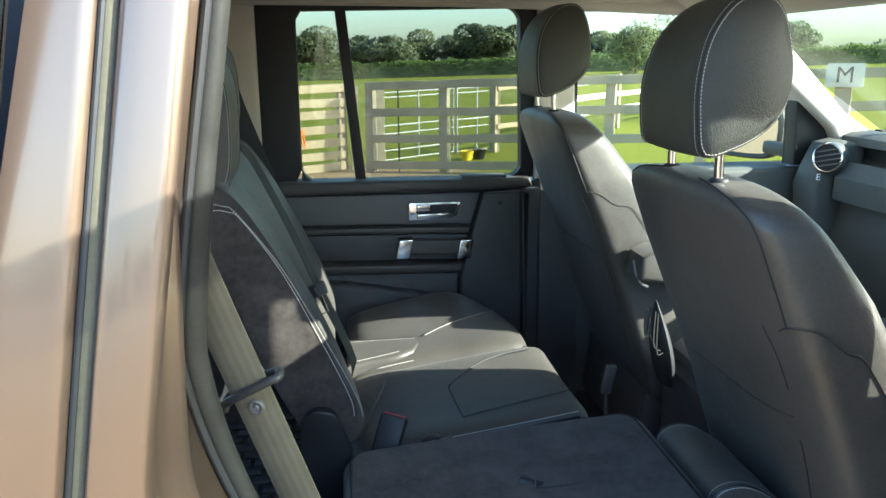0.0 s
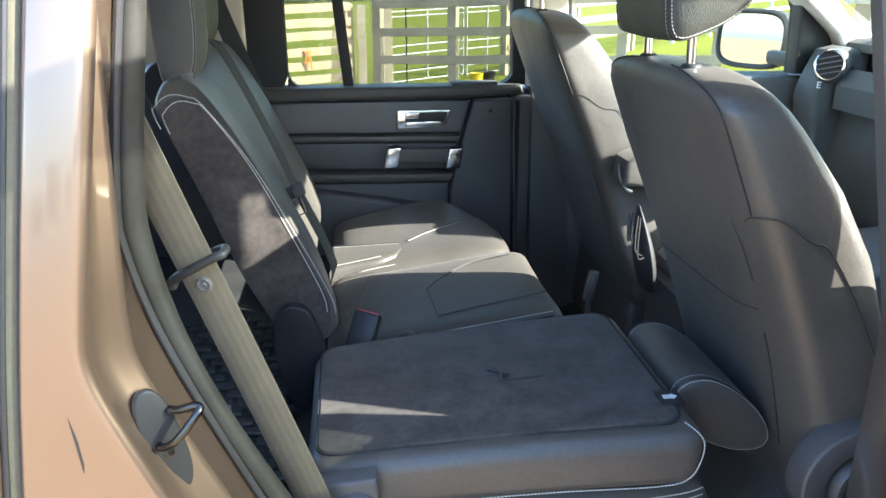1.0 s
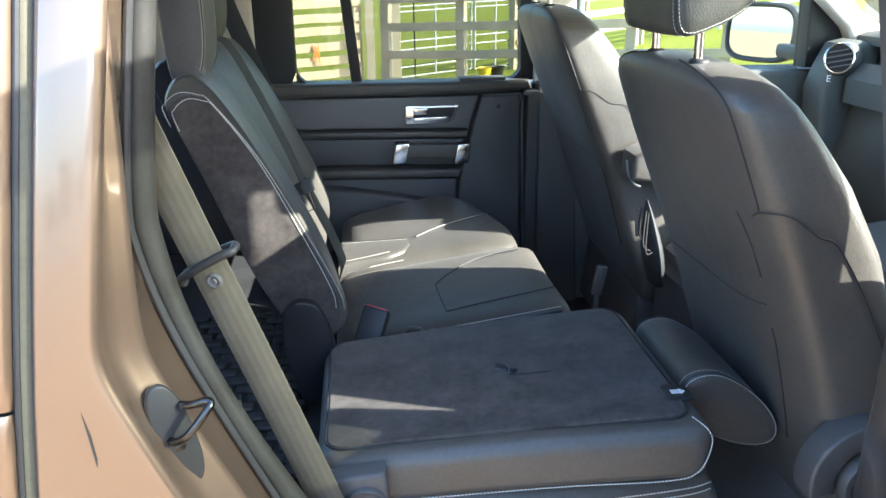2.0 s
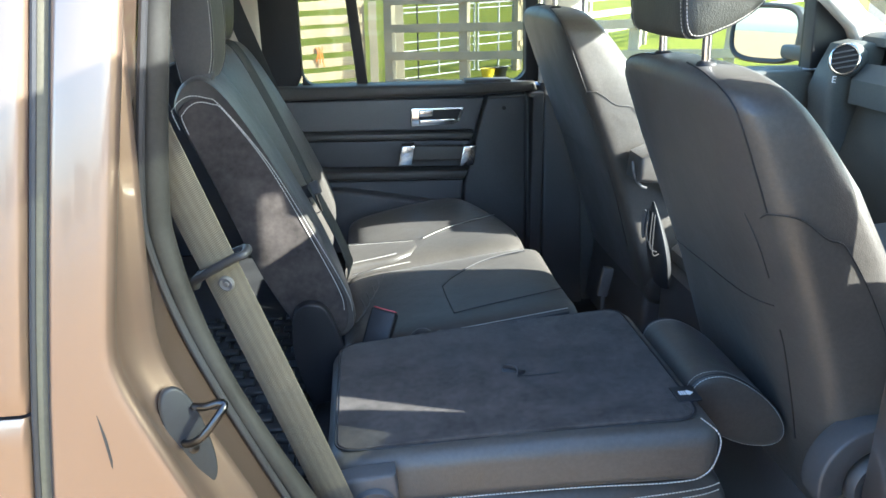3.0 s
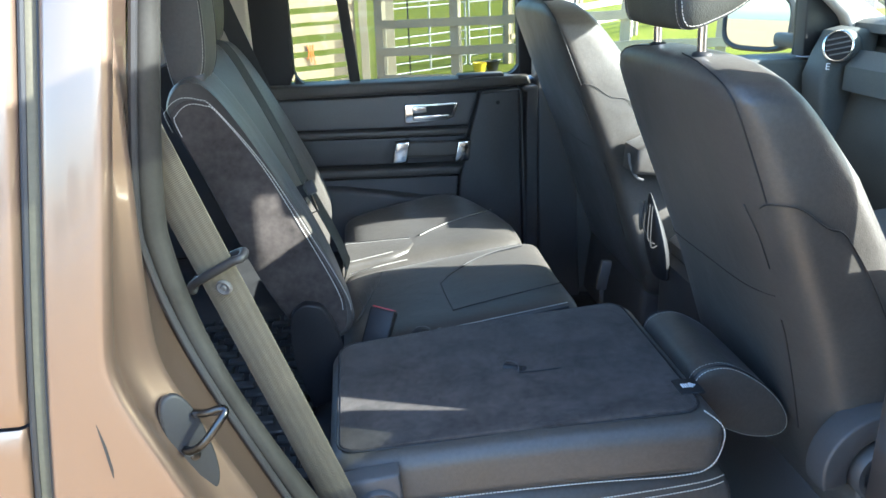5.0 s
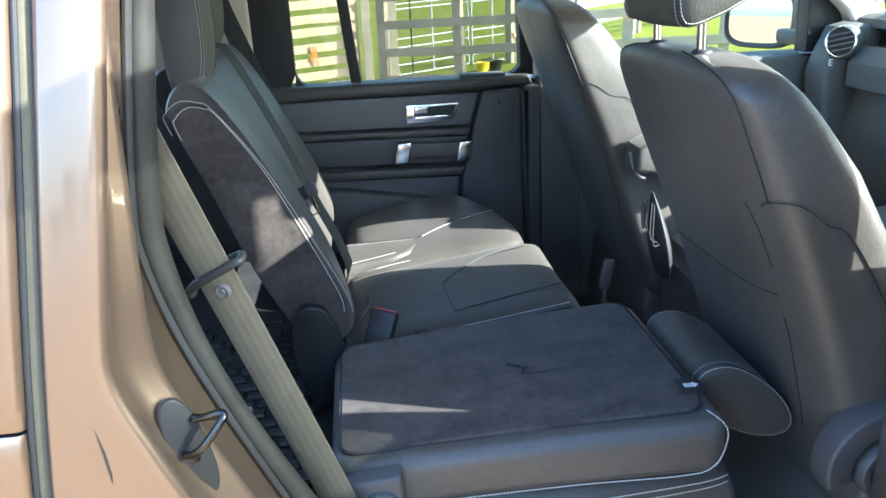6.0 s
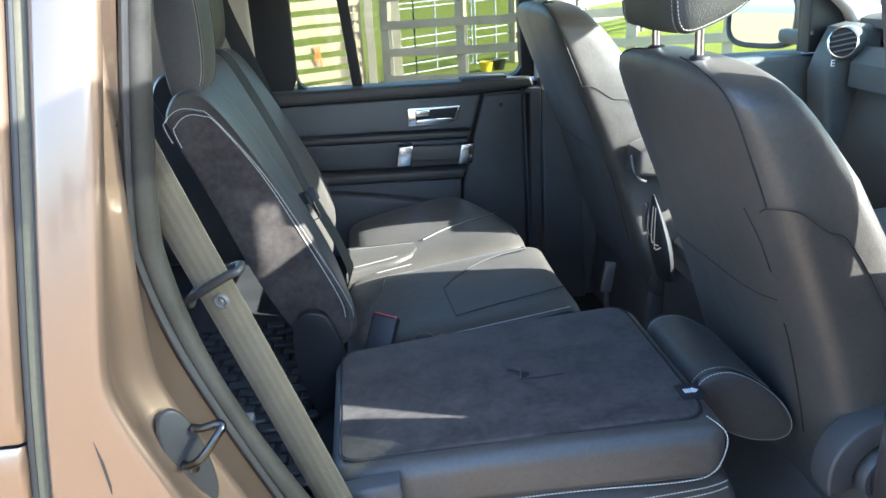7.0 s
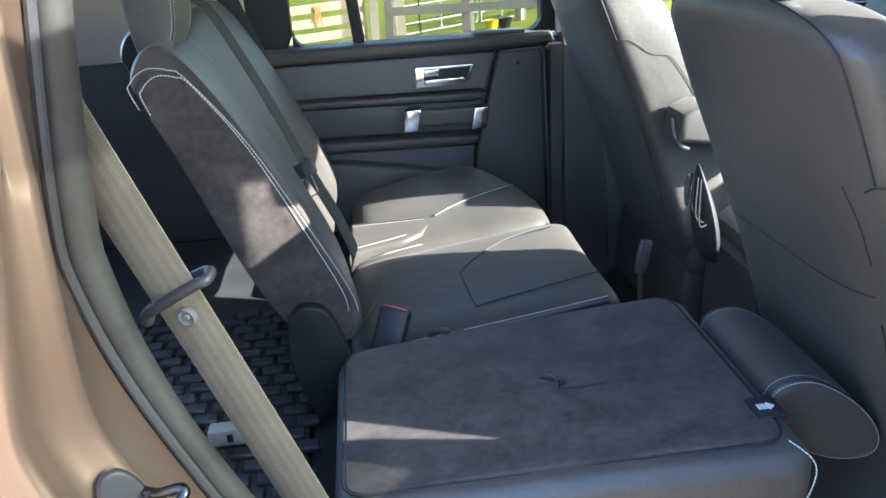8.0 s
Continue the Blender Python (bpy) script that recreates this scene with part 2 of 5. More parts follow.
def strip(bm, pts, across, width, thick):
    """A flat band along points; across: its width's direction."""
    pts, ac = [Vector(p) for p in pts], Vector(across).normalized()
    rings = []
    for i, p in enumerate(pts):
        t = (pts[min(i + 1, len(pts) - 1)] - pts[max(i - 1, 0)]).normalized()
        s = (ac - t * ac.dot(t)).normalized()
        nn = t.cross(s)
        rings.append([p + s * (x * width / 2) + nn * (y * thick / 2) for x, y in ((-1, -0.5), (-0.94, -1), (0.94, -1), (1, -0.5), (1, 0.5), (0.94, 1), (-0.94, 1), (-1, 0.5))])
    return loft(bm, rings)


def lathe(bm, profile, m, n=24):
    """A turned shape: profile rows (radius, height) about z, moved by m."""
    rings = [[m @ Vector((r * math.cos(2 * math.pi * j / n), r * math.sin(2 * math.pi * j / n), h)) for j in range(n)] for r, h in profile]
    return loft(bm, rings)


def world_of(ob):
    return ob.matrix_basis if ob.parent is None else world_of(ob.parent) @ ob.matrix_parent_inverse @ ob.matrix_basis


def part(name, bm, material, parent=None, label="", angle=40, local=None):
    """Links a bmesh as one mesh object, as a part of parent where given."""
    bmesh.ops.recalc_face_normals(bm, faces=bm.faces)
    me = bpy.data.meshes.new(name)
    bm.to_mesh(me)
    bm.free()
    me.polygons.foreach_set("use_smooth", [True] * len(me.polygons))
    me.set_sharp_from_angle(angle=radians(angle))
    me.materials.append(material)
    ob = new(name, me)
    if local is not None:
        ob.matrix_basis = local
    if parent is not None:
        ob.parent = parent
        ob.matrix_parent_inverse = world_of(parent).inverted()
    if label:
        ob["label"] = label
    return ob


def thing(name, at, label, category, group="", kind=""):
    ob = new(name)
    ob.empty_display_size = 0.05
    ob.matrix_basis = Matrix.Translation(at)
    return tagged(ob, label, category, group, kind)


def B():
    return bmesh.new()


def soft(z, c, w):
    """A smooth ramp below height c."""
    return w * math.log(1 + math.exp((c - z) / w))


def sgn_pow(v, p):
    return math.copysign(abs(v) ** p, v)


MID = 1.62                       # the car's centre line


# ---- the car's body ----
def y_out(z):
    return 0.727 + 0.14 * (z - 1.22 + soft(z, 1.22, 0.05)) + 0.05 * soft(z, 1.02, 0.05)


def edge_x(z):
    return -0.151 + 0.140 * max(0.0, z - 1.24) + 0.40 * soft(z, 1.225, 0.014)


def ridge(z):
    return Vector((-0.1275 + 0.03 * max(0.0, z - 1.26) + 0.45 * soft(z, 1.210, 0.012), 0.790 + 0.08 * max(0.0, z - 1.3), z))


def seal_out(z):
    return Vector((-0.149 + 0.18 * max(0.0, z - 1.33) + 0.438 * soft(z, 1.27, 0.06), 0.848, z))


def seal_in(z):
    return Vector((-0.126 + 0.163 * max(0.0, z - 1.33) + 0.549 * soft(z, 1.21, 0.08), 0.872, z))


def gap_x(z):
    return -0.205 + 0.14 * (z - 1.33)


def G0(x, y):
    """The ground's height: it slopes gently."""
    return 0.033 * (x - 0.6) - 0.008 * (y - 12) - 0.13


ZS = [0.62 + 1.2 * i / 80 for i in range(81)]
car = thing("car_body", (0, MID, 0.1), "bronze metallic car parked on a yard with one door open", "car")

# the pillar behind the open door, with its rounded edge and stepped jamb
rows = []
for z in ZS:
    e, yo, g, r, s = edge_x(z), y_out(z), gap_x(z), ridge(z), seal_out(z)
    pr = [(g + 0.009, yo + 0.020), (g + 0.009, yo + 0.006), (g + 0.0115, yo + 0.002), (g + 0.0165, yo), (0.5 * (g + e), yo - 0.0008), (e - 0.014, yo),
          (e - 0.007, yo + 0.001), (e - 0.002, yo + 0.004), (e, yo + 0.009), (e - 0.001, yo + 0.016)]
    a, b = Vector((e - 0.001, yo + 0.016)), Vector((r.x, r.y))
    for f, d in ((0.3, 0.010), (0.55, 0.013), (0.8, 0.009), (0.93, 0.002)):
        q = a.lerp(b, f)
        pr.append((q.x - d, q.y))
    pr += [(r.x + 0.001, r.y + 0.003), (r.x + 0.001, r.y + 0.007), (r.x - 0.001, r.y + 0.011), (s.x - 0.004, s.y), (s.x - 0.010, s.y + 0.05)]
    rows.append([(x, y, z) for x, y in pr])
part("pillar_panel", loft(B(), rows, closed=False), PAINT, car, "bronze metallic painted door pillar and jamb", angle=60)

# soft rubber door seal along the opening
rows = []
for z in ZS:
    a, b = seal_out(z), seal_in(z)
    m, h = a.lerp(b, 0.57), 0.43 * (b - a)
    q = Vector((h.y, -h.x, 0)).normalized()
    rows.append([m + math.cos(u) * h + (0.011 * math.sin(u) - 0.001) * q for u in [2 * math.pi * k / 20 for k in range(20)]])
part("door_seal", loft(B(), rows), RUBBER, car, "grey-black rubber door seal", angle=70)
part("seal_lip", tube(B(), [seal_out(z) + Vector((0.0015, 0.0, 0)) for z in ZS], 0.0045, 8), SEAM, car, "thin dark outer lip of the door seal")

# rubber filled joint behind the pillar panel
rows = [[(gap_x(z) + dx, y_out(z) + dy, z) for dx, dy in ((-0.0095, 0.02), (-0.009, 0.009), (-0.003, 0.0065), (0.004, 0.007), (0.0088, 0.010), (0.0095, 0.02))] for z in ZS]
part("joint_strip", loft(B(), rows, closed=False), JOINT, car, "olive-grey rubber strip in the panel joint", angle=70)
# black bead laid along the strip as the shade inside the joint
part("joint_shade", tube(B(), [(gap_x(z) - 0.0050, y_out(z) + 0.0078, z) for z in ZS], 0.0036, 8), SEAM, car, "black line for the shade in the panel joint")
part("joint_line", tube(B(), [(gap_x(z) + 0.0076, y_out(z) + 0.0092, z) for z in ZS], 0.0013, 6), SEAM, car)


def quarter(z0, z1, glass):
    rows = []
    for i in range(41):
        z = z0 + (z1 - z0) * i / 40
        d = 0.006 * (math.exp(-(z - z0) / 0.004) + math.exp(-(z1 - z) / 0.004))
        g, yo = gap_x(z) - 0.009, y_out(z) + d
        back = -0.222 - 0.215 * (1.664 - z) if glass else -1.6
        back = max(min(back, g - 0.02), -1.6)
        xs = [back + (g - 0.008 - back) * j / 8 for j in range(9)]
        rows.append([(back, yo + 0.02, z)] + [(x, yo - 0.001, z) for x in xs] + [(g - 0.004, yo + 0.001, z), (g, yo + 0.006, z), (g, yo + 0.02, z)])
    return loft(B(), rows, closed=False)


part("quarter_panel", quarter(1.187, 1.82, True), PAINT, car, "bronze metallic rear quarter panel", angle=60)
part("lower_quarter_panel", quarter(0.6, 1.183, False), PAINT, car, angle=60)
bm = B()
prism(bm, [(-1.6, 1.25), (-0.307, 1.25), (-0.220, 1.66), (-0.188, 1.80), (-1.5, 1.80)], "y", 0.744, 0.752, 0.001, 1)
part("side_glass", bm, PRIVACY, car, "dark tinted rear side glass")
# small pressed slot in the pillar panel
bm = B()
tube(bm, [(-0.172, y_out(1.15) + 0.001, 1.185), (-0.168, y_out(1.15) - 0.0005, 1.160), (-0.166, y_out(1.15) - 0.0005, 1.135), (-0.166, y_out(1.12) + 0.001, 1.11)], [0.0005, 0.0015, 0.0015, 0.0005], 6)
part("pressed_slot", bm, SEAM, car)

# striker plate and loop on the jamb
PN = Vector((0.50, -0.85, 0.12)).normalized()
PU = (Vector((-0.23, 0.0, 0.97)) - PN * PN.dot(Vector((-0.23, 0.0, 0.97)))).normalized()
PM = Matrix((PU.cross(PN), PU, PN)).transposed().to_4x4()
PM.translation = (-0.104, 0.775, 1.124)
bm = B()
ol = [(0.0195 * sgn_pow(math.cos(a), 0.85), 0.061 * sgn_pow(math.sin(a), 0.8)) for a in [2 * math.pi * i / 40 for i in range(40)]]
prism(bm, ol, "z", -0.006, 0.004, 0.003)
bmesh.ops.transform(bm, matrix=PM, verts=bm.verts)
plate = part("striker_plate", bm, FRAME, car, "black oval striker plate")
bm = B()
tube(bm, spline([(-0.110, 0.774, 1.122), (-0.104, 0.764, 1.124), (-0.094, 0.757, 1.130), (-0.082, 0.754, 1.141), (-0.066, 0.759, 1.160), (-0.062, 0.765, 1.166), (-0.068, 0.768, 1.167), (-0.084, 0.772, 1.161), (-0.100, 0.784, 1.156)], 5), 0.0042, 10)
part("striker_loop", bm, STEEL, plate, "worn dark steel striker loop")
bm = B()
prism(bm, [(0.0, -0.003), (0.034, -0.0045), (0.034, 0.0045), (0.0, 0.003)], "z", -0.002, 0.002, 0.001, 1)
f = Vector((0.034, -0.011, 0.009)).normalized()
g = Vector((0, 0, 1)).cross(f).normalized()
bmesh.ops.transform(bm, matrix=Matrix.Translation((-0.096, 0.776, 1.158)) @ Matrix((f, f.cross(g), g)).transposed().to_4x4(), verts=bm.verts)
part("striker_stay", bm, FRAME, plate)
bm = B()
lathe(bm, [(0.0, 0.0), (0.0055, 0.0), (0.0055, 0.0015), (0.004, 0.0022), (0.0, 0.0022)], PM @ Matrix.Translation((0.0, -0.012, 0.003)), 16)
part("bolt", bm, STEEL, plate)

# roof, headliner, rails and posts
bm = B()
rows = []
for i in range(25):
    u = -1 + 2 * i / 24
    y = MID + 0.74 * u
    z = 1.885 - 0.05 * abs(u) ** 3.5
    rows.append([(-1.9, y, z - 0.03), (-1.85, y, z), (1.0, y, z - 0.005), (1.10, y, z - 0.022), (1.10, y, z - 0.034), (0.98, y, z - 0.042), (-1.85, y, z - 0.05)])
loft(bm, rows)
part("roof_panel", bm, PAINT, car)
bm = B()
rows = []
for i in range(25):
    u = -1 + 2 * i / 24
    y = MID + 0.72 * u
    z = 1.822 - 0.035 * abs(u) ** 3
    rows.append([(-1.85, y, z), (1.00, y, z + 0.008), (1.01, y, z + 0.002), (0.97, y, z - 0.008), (-1.85, y, z - 0.012)])
loft(bm, rows)
part("headliner", bm, HEADLINER, car, "pale beige fabric headliner")
bm = B()
prism(bm, [(0.92, 1.812), (1.04, 1.785), (1.11, 1.745), (1.155, 1.730), (1.185, 1.738), (1.20, 1.775), (1.14, 1.820)], "y", 0.925, 2.36, 0.006)
part("windscreen_header", bm, HEADLINER, car, "pale beige trim over the windscreen")
for sgn, name in ((-1, "roof_rail"), (1, "roof_rail")):
    bm = B()
    y, z, end = (MID - 0.752, 1.905, 2.80) if sgn < 0 else (MID + 0.735, 1.800, 2.95)
    tube(bm, [(x, y, z - 0.02 * max(0, x) ** 2) for x in [-1.8 + end * i / 20 for i in range(21)]], 0.022 if sgn < 0 else 0.030, 10)
    part(name, bm, HEADLINER if sgn > 0 else PAINT, car)
rows = []
for i in range(31):
    z = 0.5 + 1.32 * i / 30
    x = 0.765 - 0.175 * (z - 0.92) - 0.03 * max(0.0, 0.92 - z)
    y = 0.10 * max(0.0, z - 1.2)
    k = 0.052
    rows.append([(x + 0.150, 0.735 + y, z), (x + 0.020, 0.805 + y, z), (x - 0.003, 0.822 + y, z), (x, 0.845 + y, z), (x + 0.010, 0.850 + y, z), (x + 0.06, 0.856 + y + k, z), (x + 0.13, 0.850 + y + k, z), (x + 0.17, 0.82 + y, z), (x + 0.18, 0.76 + y, z)])
part("door_pillar", loft(B(), rows), TRIM, car, "black trimmed door pillar")
for y0, y1, xt in ((0.80, 0.86, 1.25), (2.31, 2.42, 1.02)):
    bm = B()
    prism(bm, [(xt, 1.835), (xt + 0.10, 1.765 - 0.5 * (xt - 1.02)), (1.43, 1.533), (1.585, 1.405), (1.62, 1.34), (1.95, 1.15), (1.98, 1.25), (1.715, 1.398), (1.62, 1.456), (1.43, 1.640), (xt + 0.14, 1.835)], "y", y0, y1, 0.012)
    part("windscreen_pillar", bm, HEADLINER, car, "pale beige windscreen pillar trim")
bm = B()
prism(bm, [(1.96, 1.30), (1.13, 1.83), (1.134, 1.836), (1.966, 1.306)], "y", 0.84, 2.40, 0.0005, 1)
ob = part("windscreen", bm, SCREEN, car, "clear windscreen")
ob.visible_shadow = False
bm = B()
prism(bm, [(1.96, 1.27), (2.2, 1.24), (2.9, 1.12), (2.95, 0.6), (1.96, 0.6)], "y", 0.78, 2.46, 0.04)
part("bonnet", bm, PAINT, car)
bm = B()
box(bm, (0.35, MID, 0.50), (2.9, 1.55, 0.06), 0.01)
part("floor_carpet", bm, CARPET, car, "black carpeted cabin floor")
bm = B()
box(bm, (-1.0, MID, 0.74), (1.9, 1.46, 0.05), 0.01)
part("load_floor", bm, CARPET, car)
bm = B()
box(bm, (0.012, MID, 0.643), (0.118, 1.46, 0.226), 0.006)
part("seat_riser", bm, CARPET, car, "black carpeted step under the rear seats")
bm = B()
box(bm, (-1.87, MID, 1.2), (0.08, 1.6, 1.2), 0.02)
part("tailgate", bm, TRIM, car)
bm = B()
prism(bm, [(-1.85, 0.5), (-0.17, 0.5), (-0.17, 1.28), (-1.85, 1.28)], "y", 0.90, 0.93, 0.004)
prism(bm, [(-0.36, 1.28), (-0.17, 1.28), (-0.17, 1.82), (-0.30, 1.82)], "y", 0.93, 0.96, 0.004)
part("side_trim", bm, TRIM, car)
bm = B()
prism(bm, [(-1.85, 0.5), (-0.20, 0.5), (-0.20, 1.262), (-1.85, 1.262)], "y", 2.38, 2.56, 0.006)
part("far_side_trim", bm, TRIM, car)
bm = B()
prism(bm, [(-0.75, 1.265), (-0.195, 1.265), (-0.195, 1.80), (-0.62, 1.80)], "y", 2.37, 2.42, 0.012)
part("rear_pillar_trim", bm, HEADLINER, car, "pale beige rear pillar trim")
bm = B()
prism(bm, [(-1.85, 1.265), (-1.45, 1.265), (-1.45, 1.80), (-1.85, 1.80)], "y", 2.37, 2.42, 0.012)
part("rear_pillar_trim", bm, HEADLINER, car, "pale beige rear pillar trim")
bm = B()
prism(bm, [(-0.20, 0.45), (0.75, 0.45), (1.7, 0.45), (1.7, 0.56), (-0.2, 0.56)], "y", 0.72, 0.86, 0.01)
part("sill", bm, TRIM, car)
bm = B()
prism(bm, [(0.63, 1.262), (0.755, 1.262), (0.735, 1.80), (0.63, 1.80)], "y", 2.345, 2.41, 0.014)
part("centre_pillar_trim", bm, HEADLINER, car, "pale beige upper centre pillar trim")
bm = B()
prism(bm, [(0.655, 0.45), (0.80, 0.45), (0.755, 1.26), (0.64, 1.26)], "y", 2.35, 2.45, 0.012)
part("centre_pillar", bm, TRIM, car)

# wheels
for x in (-1.25, 1.75):
    for y in (0.86, 2.38):
        m = pose(x, y, G0(x, y) + 0.37, 90, 0, 0)
        bm = B()
        lathe(bm, [(0.24, -0.11), (0.34, -0.12), (0.375, -0.09), (0.38, 0.0), (0.375, 0.09), (0.34, 0.12), (0.24, 0.11)], m, 36)
        tyre = part("tyre", bm, MAT_RUBBER, car)
        bm = B()
        lathe(bm, [(0.0, -0.08), (0.10, -0.085), (0.23, -0.10), (0.24, -0.11), (0.24, 0.11), (0.0, 0.08)], m, 36)
        part("rim", bm, TRIM_GREY, tyre)

# the driver's door, shut
drv = thing("driver_door", (1.2, 0.8, 0.5), "black-trimmed front car door, shut", "car door")
bm = B()
prism(bm, [(0.88, 0.5), (1.75, 0.5), (1.80, 1.20), (1.62, 1.258), (0.86, 1.258)], "y", 0.70, 0.82, 0.02)
prism(bm, [(0.90, 0.5), (1.75, 0.5), (1.78, 1.22), (1.60, 1.285), (0.88, 1.285)], "y", 0.80, 0.87, 0.02)
part("door_panel", bm, TRIM, drv)
bm = B()
prism(bm, [(0.80, 1.25), (0.87, 1.25), (0.84, 1.874), (0.78, 1.874)], "y", 0.775, 0.83, 0.006)
prism(bm, [(0.78, 1.876), (1.23, 1.876), (1.245, 1.890), (0.78, 1.890)], "y", 0.775, 0.83, 0.003)
prism(bm, [(1.235, 1.874), (1.53, 1.47), (1.58, 1.25), (1.68, 1.25), (1.61, 1.44), (1.262, 1.886)], "y", 0.775, 0.83, 0.006)
part("window_frame", bm, TRIM, drv)


# ---- the open rear door on the near side ----
od = thing("open_rear_door", (0.74, 0.74, 0.5), "bronze rear car door standing wide open, its window closed", "car door")
OM = Matrix.Translation((0.76, 0.74, 0)) @ pose(0, 0, 0, 0, 0, 58)
bm = B()
prism(bm, [(-0.86, 0.62), (-0.02, 0.48), (0.0, 1.25), (-0.89, 1.26)], "y", -0.06, 0.10, 0.02)
bmesh.ops.transform(bm, matrix=OM, verts=bm.verts)
part("door_panel", bm, PAINT, od)
# unseen plate added at the hinge to cut off the sun streak on the folded seat
bm = B()
prism(bm, [(-0.03, 0.55), (0.050, 0.55), (0.050, 1.20), (0.046, 1.235), (0.030, 1.275), (0.013, 1.315), (-0.02, 1.36), (-0.04, 1.25)], "y", -0.03, 0.03, 0.003)
bmesh.ops.transform(bm, matrix=OM, verts=bm.verts)
part("sun_blocker", bm, TRIM, od)
bm = B()
prism(bm, [(0.0, 1.25), (-0.030, 1.25), (-0.060, 1.790), (-0.83, 1.780), (-0.81, 1.26), (-0.89, 1.26), (-0.90, 1.80), (-0.87, 1.847), (-0.05, 1.857)], "y", 0.02, 0.07, 0.006)
bmesh.ops.transform(bm, matrix=OM, verts=bm.verts)
part("window_frame", bm, TRIM, od)
bm = B()
prism(bm, [(-0.02, 1.25), (-0.85, 1.25), (-0.86, 1.805), (-0.05, 1.815)], "y", 0.042, 0.046, 0.0, 1)
bmesh.ops.transform(bm, matrix=OM, verts=bm.verts)
part("window_pane", bm, REAR_GLASS, od, "tinted window pane")

# ---- rear passenger door, shut, with its window ----
dr = thing("rear_door", (0.2, 2.45, 0.5), "black-trimmed rear car door with satin chrome handles, shut", "car door")
bm = B()
prism(bm, [(-0.22, 0.46), (0.62, 0.46), (0.645, 1.25), (-0.22, 1.25)], "y", 2.40, 2.56, 0.01)
part("door_shell", bm, TRIM, dr)
bm = B()
prism(bm, [(-0.20, 1.228), (0.46, 1.232), (0.62, 1.240), (0.612, 1.268), (0.40, 1.266), (-0.20, 1.268)], "y", 2.345, 2.45, 0.012, 4)
part("top_rail", bm, LEATHER, dr, "soft black upper rail of the door")
bm = B()
prism(bm, [(-0.20, 1.132), (0.428, 1.124), (0.458, 1.222), (-0.20, 1.222)], "y", 2.368, 2.42, 0.006)
part("trim_band", bm, TRIM_GREY, dr, "dark grey textured trim band")
bm = B()
prism(bm, [(-0.20, 1.108), (0.418, 1.096), (0.426, 1.118), (-0.20, 1.128)], "y", 2.350, 2.42, 0.008)
part("armrest_ledge", bm, LEATHER, dr)
bm = B()
prism(bm, [(-0.20, 1.022), (0.405, 1.010), (0.416, 1.092), (-0.20, 1.104)], "y", 2.366, 2.42, 0.006)
part("middle_panel", bm, TRIM, dr)
bm = B()
prism(bm, [(-0.20, 0.985), (0.395, 0.975), (0.408, 1.004), (-0.20, 1.016)], "y", 2.335, 2.42, 0.012, 4)
part("lower_ledge", bm, LEATHER, dr)
bm = B()
prism(bm, [(-0.20, 0.52), (0.36, 0.52), (0.392, 0.965), (-0.20, 0.978)], "y", 2.372, 2.42, 0.006)
part("lower_panel", bm, TRIM, dr)
bm = B()
prism(bm, [(-0.15, 0.60), (0.33, 0.60), (0.33, 0.90), (0.20, 0.925), (0.02, 0.955), (-0.15, 0.96)], "y", 2.325, 2.385, 0.014)
part("door_pocket", bm, TRIM, dr)
bm = B()
prism(bm, [(0.372, 0.52), (0.600, 0.52), (0.585, 1.226), (0.466, 1.222), (0.432, 1.10), (0.398, 0.96)], "y", 2.352, 2.42, 0.008)
part("front_panel", bm, TRIM, dr)
bm = B()
prism(bm, [(0.606, 0.52), (0.645, 0.52), (0.640, 1.235), (0.590, 1.232), (0.592, 1.222), (0.606, 1.218)], "y", 2.340, 2.41, 0.006)
part("edge_trim", bm, TRIM, dr)
bm = B()
tube(bm, [(0.470, 2.350, 1.224), (0.585, 2.350, 1.228), (0.590, 2.349, 1.20), (0.601, 2.348, 0.85), (0.606, 2.348, 0.55)], 0.0022, 6)
part("bright_line", bm, TRIM_GREY, dr)
# handle set in its bezel
bm = B()
bz = [(0.234, 1.139), (0.362, 1.143), (0.384, 1.152), (0.397, 1.190), (0.396, 1.196), (0.238, 1.196), (0.233, 1.190)]
prism(bm, bz, "y", 2.360, 2.375, 0.003)
hb = part("handle_bezel", bm, CHROME, dr, "satin chrome door handle bezel")
bm = B()
prism(bm, [(0.258, 1.149), (0.358, 1.151), (0.374, 1.157), (0.388, 1.189), (0.258, 1.189)], "y", 2.357, 2.366, 0.002)
part("recess", bm, SEAM, hb)
bm = B()
prism(bm, [(0.258, 1.147), (0.350, 1.150), (0.366, 1.156), (0.370, 1.164), (0.258, 1.163)], "y", 2.346, 2.364, 0.004)
part("pull_lever", bm, CHROME, hb)
bm = B()
prism(bm, [(0.258, 1.169), (0.300, 1.170), (0.302, 1.190), (0.258, 1.190)], "y", 2.350, 2.364, 0.003)
part("lock_tab", bm, CHROME, hb)
# grab handle: a dark bar between two chrome clasps
bm = B()
prism(bm, [(0.22, 1.040), (0.41, 1.036), (0.42, 1.084), (0.22, 1.090)], "y", 2.322, 2.345, 0.010, 4)
gb = part("grab_bar", bm, LEATHER, dr, "black padded grab bar")
for x in (0.192, 0.380):
    bm = B()
    dz = -0.03 * (x - 0.19)
    prism(bm, [(x - 0.004, 1.028 + dz), (x + 0.040, 1.030 + dz), (x + 0.050, 1.092 + dz), (x + 0.008, 1.090 + dz)], "y", 2.312, 2.372, 0.004)
    part("clasp", bm, CHROME, gb, "satin chrome clasp")
